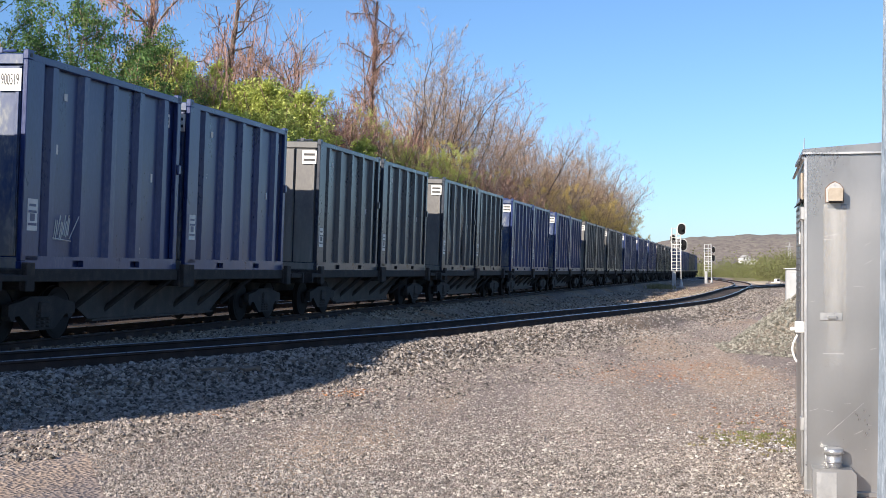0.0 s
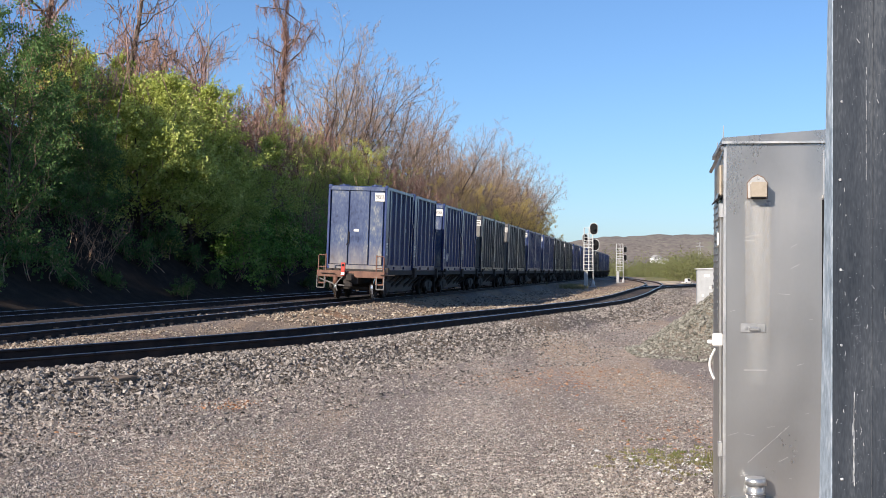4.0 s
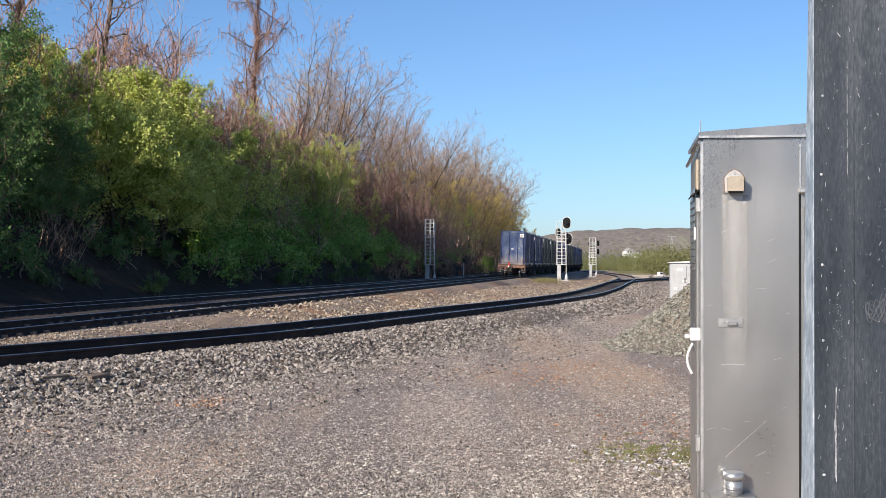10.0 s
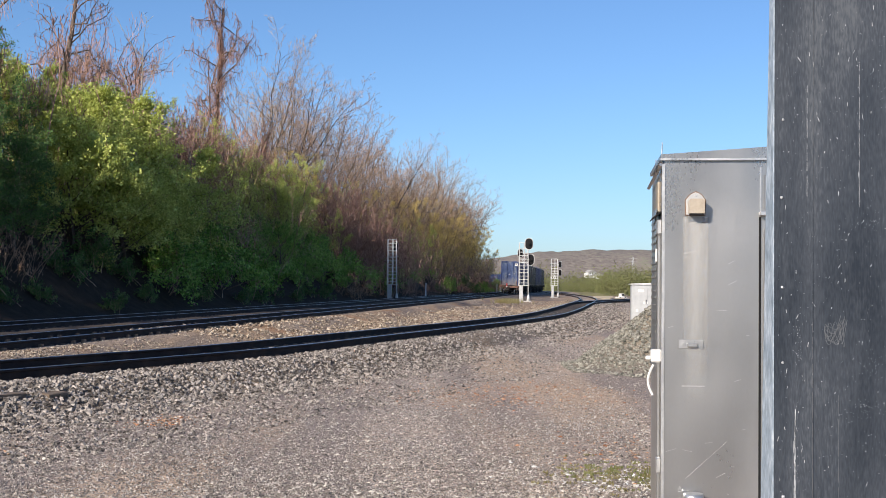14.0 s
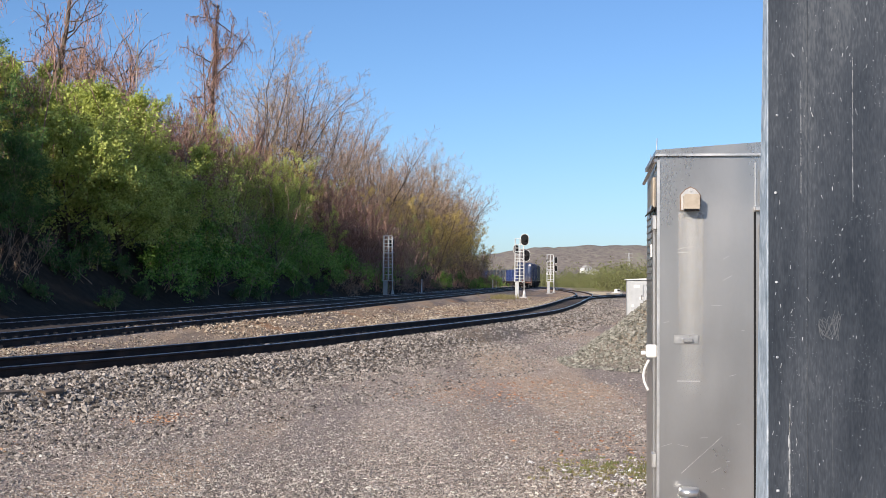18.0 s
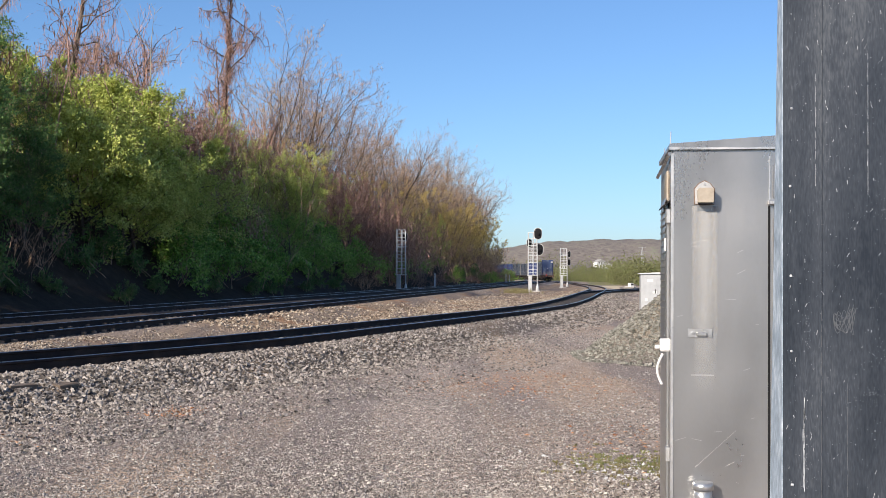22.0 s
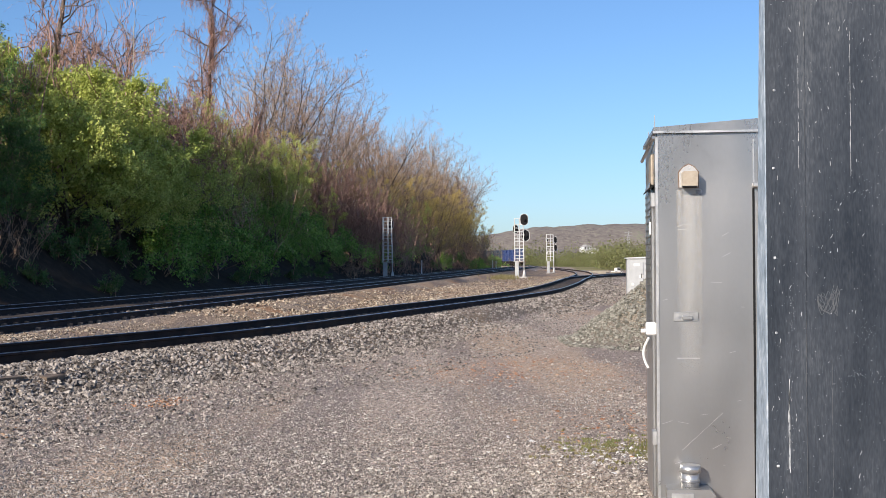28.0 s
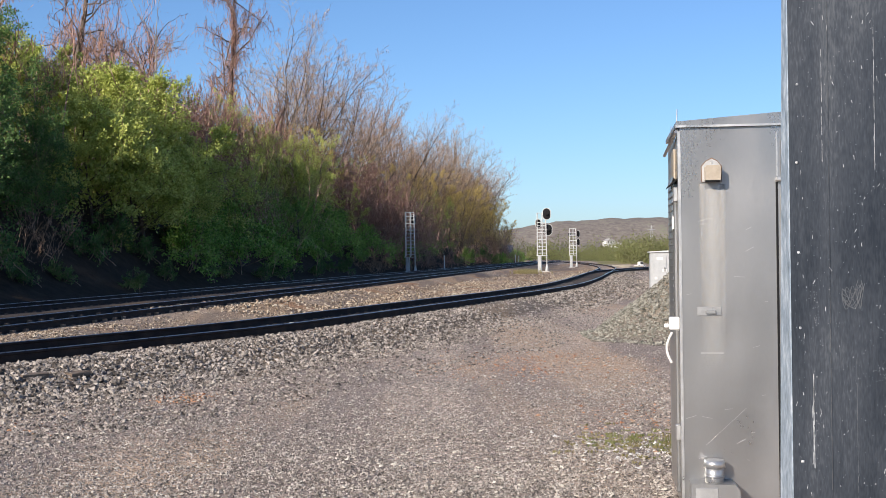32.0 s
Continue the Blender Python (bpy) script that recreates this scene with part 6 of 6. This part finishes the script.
# dark near-end trees, going on unseen behind the camera, added there for shade
for s, o, sc in ((23, 12.3, 0.62), (27, 13.2, 0.72), (31, 13.0, 0.7), (18, 13.5, 0.6), (12, 13.5, 0.6), (5, 14, 0.6), (-3, 13.5, 0.6), (-12, 14.5, 0.6),
                 (27.5, 16.5, 1.0), (24, 15.5, 0.9), (30.5, 15.6, 0.9), (31.5, 14.2, 0.8), (29.5, 12.2, 0.7), (21, 17, 0.85), (13, 17.5, 0.85), (5, 17, 0.85), (-3, 17.5, 0.85), (-12, 17.5, 0.85), (-21, 17.5, 0.85), (-31, 17.5, 0.85)):
    plant("green", s, o, sc, 0)
# the tall vine-hung trees that stand out over the brush
for s, o, sc, w in ((80.9, 19, 1.04, 0), (61.2, 19, 0.92, 1), (51.9, 18, 0.95, 2), (55, 19.5, 0.8, 1), (57.5, 18, 0.75, 2), (72, 19, 0.62, 1), (77, 18.5, 0.8, 2), (84, 18, 0.85, 2), (39, 19.5, 0.9, 0)):
    plant("vine", s, o, sc, w)
plant("tall", 47.0, 18, 1.0, 0)
for s, o, sc in ((62, 17, 0.95), (66, 18, 1.0), (70, 17, 1.0), (74, 18.5, 1.1), (78, 17, 1.05), (82, 18.5, 1.1), (86, 17, 0.95), (52, 19, 1.1), (57, 19, 1.1)):
    plant("copse", s, o, sc, 1)
for s, o, sc in ((36.5, 12.5, 0.72), (38.5, 14.2, 0.8), (41.5, 13.0, 0.78), (44.5, 14.5, 0.85), (47.5, 13.2, 0.8), (50.5, 14.4, 0.85), (43, 16.2, 0.72), (48.5, 16.0, 0.75), (39.5, 11.6, 0.6), (46, 11.8, 0.6), (71, 13.0, 0.62), (79, 13.4, 0.7)):
    plant("lime", s, o, sc, 0)
for s, o, sc in ((67.5, 13.5, 0.75), (73, 14.2, 0.85), (77, 13.0, 0.8), (82.8, 13.5, 0.92), (75, 11.8, 0.6), (86, 14.5, 0.9)):
    plant("bud", s, o, sc, 1)
for s, o, sc, w in ((90.2, 18, 0.86, 2), (95, 18.2, 0.88, 0), (101, 18, 0.95, 1), (106, 18, 1.02, 0), (112, 18.3, 1.0, 2), (118, 18, 1.02, 1)):
    plant("bare", s, o, sc, w)
for s in along(124, 275, 5.8):
    plant("bare", s, 17.0 - 2.0 * float(ease(s, 160, 260)) + plant_rnd.uniform(-1.0, 1.0), 1.02)
for s in along(94, 270, 12.0):
    plant(plant_rnd.choice(("bud", "bare")), s, 13.8 + plant_rnd.uniform(-1, 1), 0.8, 0)
for s in along(96, 250, 18.0):
    plant("bare", s, 20.5 + plant_rnd.uniform(-1.0, 1.0), 0.82, 1)


def snag(s, off, height, seed, label):
    """A dead pale trunk, split at the top, with a few broken limbs."""
    rnd = random.Random(seed)
    x, y, _ = on_line(s, -off)
    t = thing("dead_tree", label, "tree", pose(x, y, float(ground_z(np.array([x]), np.array([y]))[0]) - 0.1, 3, 4, seed * 40), "dead trees of the bank")
    lv = grow(rnd, height, 0.09, 3, (9, 4), (34, 40), rise=0.14, wobble=0.09, spread_from=0.4, shrink=0.36, up=0.08)
    tube_mesh("trunk", [(a, b, max(x0, 0.04), max(x1, 0.03)) for a, b, x0, x1 in lv[0]], 7, PALE_BARK, t)
    tagged(tube_mesh("limb", lv[1] + lv[2], 4, PALE_BARK, t), kind="stuff")


PALE_BARK = material("pale_dead_wood", [(0.1728, 0.1440, 0.1080), (0.2880, 0.2520, 0.2016), (0.3744, 0.3384, 0.2808)], scale=2, rough=0.9, stretch=(1, 1, 0.3), fine=30)
snag(58, 14.2, 5.5, 1, "broken pale dead trunk among the brush")
snag(60, 13.5, 4.0, 2, "leaning dead trunk among the brush")
snag(54.8, 14.5, 13.0, 3, "tall slender pale bare trunk, forked at the top")
snag(82.5, 13.5, 8.5, 4, "slender pale bare trunk on the bank")
snag(121, 13.0, 6.5, 5, "pale dead tree in the thicket")
snag(141, 12.0, 3.5, 6, "fallen pale branches in the thicket")
# dense shrubs where the line bends out of sight
for s in along(206, 262, 3.2):
    plant(plant_rnd.choice(("brush", "copse", "shrub")), s, 8.8 + plant_rnd.uniform(-0.3, 1.8), 0.9)
for s in along(262, 330, 6.0):
    plant(plant_rnd.choice(("brush", "shrub", "shrub")), s, 8.6 + plant_rnd.uniform(0, 2), 1.0)

# ---- the valley and the far hill ----


def ridge(name, label, x0, x1, y, depth, heights, mat, seed):
    """A long hill with a rough crest."""
    r = np.random.default_rng(seed)
    nx, ny = 160, 14
    xs = np.linspace(x0, x1, nx)
    crest = np.interp(xs, np.linspace(x0, x1, len(heights)), heights)
    rough = sum(np.sin(xs / w + p) * a for w, p, a in ((90, 0.3, 1.0), (37, 1.1, 0.5), (13, 2.0, 0.35), (5.5, 0.5, 0.3)))
    verts, faces = [], []
    for j in range(ny):
        f = j / (ny - 1)
        prof = math.sin(min(1.0, f * 1.25) * math.pi / 2) ** 1.2
        for i in range(nx):
            verts.append((xs[i] * (1 + 0.08 * f), y + depth * f, -14 + (crest[i] + rough[i] * f + 14) * prof + r.normal(0, 0.6) * (0.3 + f)))
    for j in range(ny - 1):
        for i in range(nx - 1):
            faces.append((j * nx + i, j * nx + i + 1, (j + 1) * nx + i + 1, (j + 1) * nx + i))
    return tagged(raw(name, verts, faces, mat, smooth=True), label, "hill", kind="structure")


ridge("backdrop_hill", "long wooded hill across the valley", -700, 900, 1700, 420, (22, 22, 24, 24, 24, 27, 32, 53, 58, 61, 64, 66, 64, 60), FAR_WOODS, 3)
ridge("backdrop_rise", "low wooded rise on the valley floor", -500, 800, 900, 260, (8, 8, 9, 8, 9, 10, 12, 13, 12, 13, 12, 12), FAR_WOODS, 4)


def far_wood(name, label, n, y0, y1, r0, r1, height, mat, seed):
    """A belt of distant trees: short trunks and loose clumps of leaves, as one mesh."""
    rng = np.random.default_rng(seed)
    y = rng.uniform(y0, y1, n)
    x = y * rng.uniform(r0, r1, n)
    dm, sm = nearest(x, y, MAIN, 10)
    ok = (sm > 13) | (y > 480)
    x, y = x[ok], y[ok]
    z = ground_z(x, y)
    h = height * rng.uniform(0.5, 1.2, len(x))
    per = 170
    c = np.repeat(np.stack([x, y, z + h * 0.5], 1), per, 0)
    q = rng.normal(0, 1, c.shape)
    q /= np.linalg.norm(q, axis=1, keepdims=True)
    rad = np.repeat(np.stack([h * 0.42, h * 0.42, h * 0.52], 1), per, 0) * rng.uniform(0.35, 1.0, (len(c), 1))
    o = leaf_mesh(name, c + q * rad, height * 0.036, mat, None, seed, 0.1)
    return tagged(o, label, "trees", kind="stuff")


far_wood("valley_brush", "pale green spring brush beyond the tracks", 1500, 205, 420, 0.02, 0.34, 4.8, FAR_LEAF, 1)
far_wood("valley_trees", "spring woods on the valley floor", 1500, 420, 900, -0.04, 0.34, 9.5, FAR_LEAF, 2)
far_wood("evergreens", "dark evergreen trees in the valley", 34, 600, 880, 0.03, 0.3, 10.5, LEAF_DARK, 3)


def far_house(x, y, z, w, d, h, turn, label):
    o = thing("farmhouse", label, "house", pose(x, y, z, 0, 0, turn), "houses in the valley")
    part("wall", box(-w / 2, w / 2, -d / 2, d / 2, -9, h), WHITE, o)
    part("roof", add_prism(bmesh.new(), [(-w / 2 - 0.4, h), (w / 2 + 0.4, h), (0, h + 2.2)], -d / 2 - 0.4, d / 2 + 0.4), CONCRETE, o)
    for i in range(3):
        x0 = -w / 2 + (i + 0.6) * w / 3.4
        wd = part("window", box(x0, x0 + 1.0, -d / 2 - 0.03, -d / 2 + 0.02, 1.2, 2.5), BLACK, o)
        part("sill", box(x0 - 0.1, x0 + 1.1, -d / 2 - 0.1, -d / 2 - 0.03, 1.05, 1.18), WHITE, wd)


far_house(139, 1050, 6.6, 10, 7, 3.2, 10, "white farmhouse among spring trees")
far_house(135, 1062, 10.0, 8, 6, 2.6, 25, "small white house among spring trees")
far_house(164, 1050, 5.4, 13, 7, 2.8, 5, "long white shed in the valley")
far_house(171, 1056, 6.4, 8, 6, 3.0, -8, "white house below the hill")
far_house(104, 1050, 6.2, 5, 5, 2.6, 0, "small white house below the hill")


def power_pylon(x, y, z, h):
    """A lattice pylon on the valley side."""
    p = thing("power_pylon", "thin grey lattice power pylon below the hill", "pylon", pose(x, y, z), "pylons in the valley")
    for sx in (-1, 1):
        for sy in (-1, 1):
            part("leg", tube((sx * 1.6, sy * 1.6, -6), (sx * 0.25, sy * 0.25, h), 0.16, 0.1, n=4), CASE_GREY, p)
    for i in range(6):
        f = i / 6
        w = 1.6 - 1.35 * f
        part("brace", tube((-w, -w, h * f), (w * 0.85, -w * 0.85, h * (f + 0.15)), 0.09, n=4), CASE_GREY, p)
    for k in (0.72, 0.84, 0.96):
        part("cross_arm", tube((-3.0, 0, h * k), (3.0, 0, h * k), 0.12, n=4), CASE_GREY, p)


power_pylon(160, 1000, 2.0, 22)
power_pylon(78, 1040, 5.0, 18)

track("main_track", MAIN, "dark steel rails of the main track on weathered ties", 14, 66, 0.56, 1)
track("second_track", SECOND, "dark steel rails of the far track beside the bank", 16, 60, 0.56, 2)
track("siding_track", SIDING, "dark steel rails of the yard siding in grey ballast", 6, 100, 0.56, 3)
track("spur_track", SPUR, "rusty spur rails leaving the siding", 80, 81, 0.6, 4)


# ---- what moves ----
def motions():
    """The train runs along the main line and picks up to an even speed."""
    for ob, ahead, up in MOVING:
        rows = []
        for t in [0.0, 0.25, 0.5, 0.75, 1.0, 1.25, 1.5] + list(range(2, 33)):
            s = TAIL_AT_2 + SPEED * (t - 2) + 4.7 * max(0.0, 1 - t / 1.15) ** 1.5 + ahead
            s = min(s, 640.0 + 0.01 * t)
            rows.append((t, train_pose(s, up, LEAN * (1 - float(ease(s, 200, 260))))))
        walk(ob, rows)
        if ob in ROLLING:
            # the wheels turn as the car rolls on
            for w in [c for c in ob.children if c.name.split(".")[0] == "wheelset"]:
                base, turn = w.matrix_basis.copy(), math.degrees(SPEED / 0.44)
                walk(w, [(i / 30, base @ Matrix.Rotation(radians(-turn * i / 30), 4, "X")) for i in range(0, 32 * 30 + 1)])


motions()
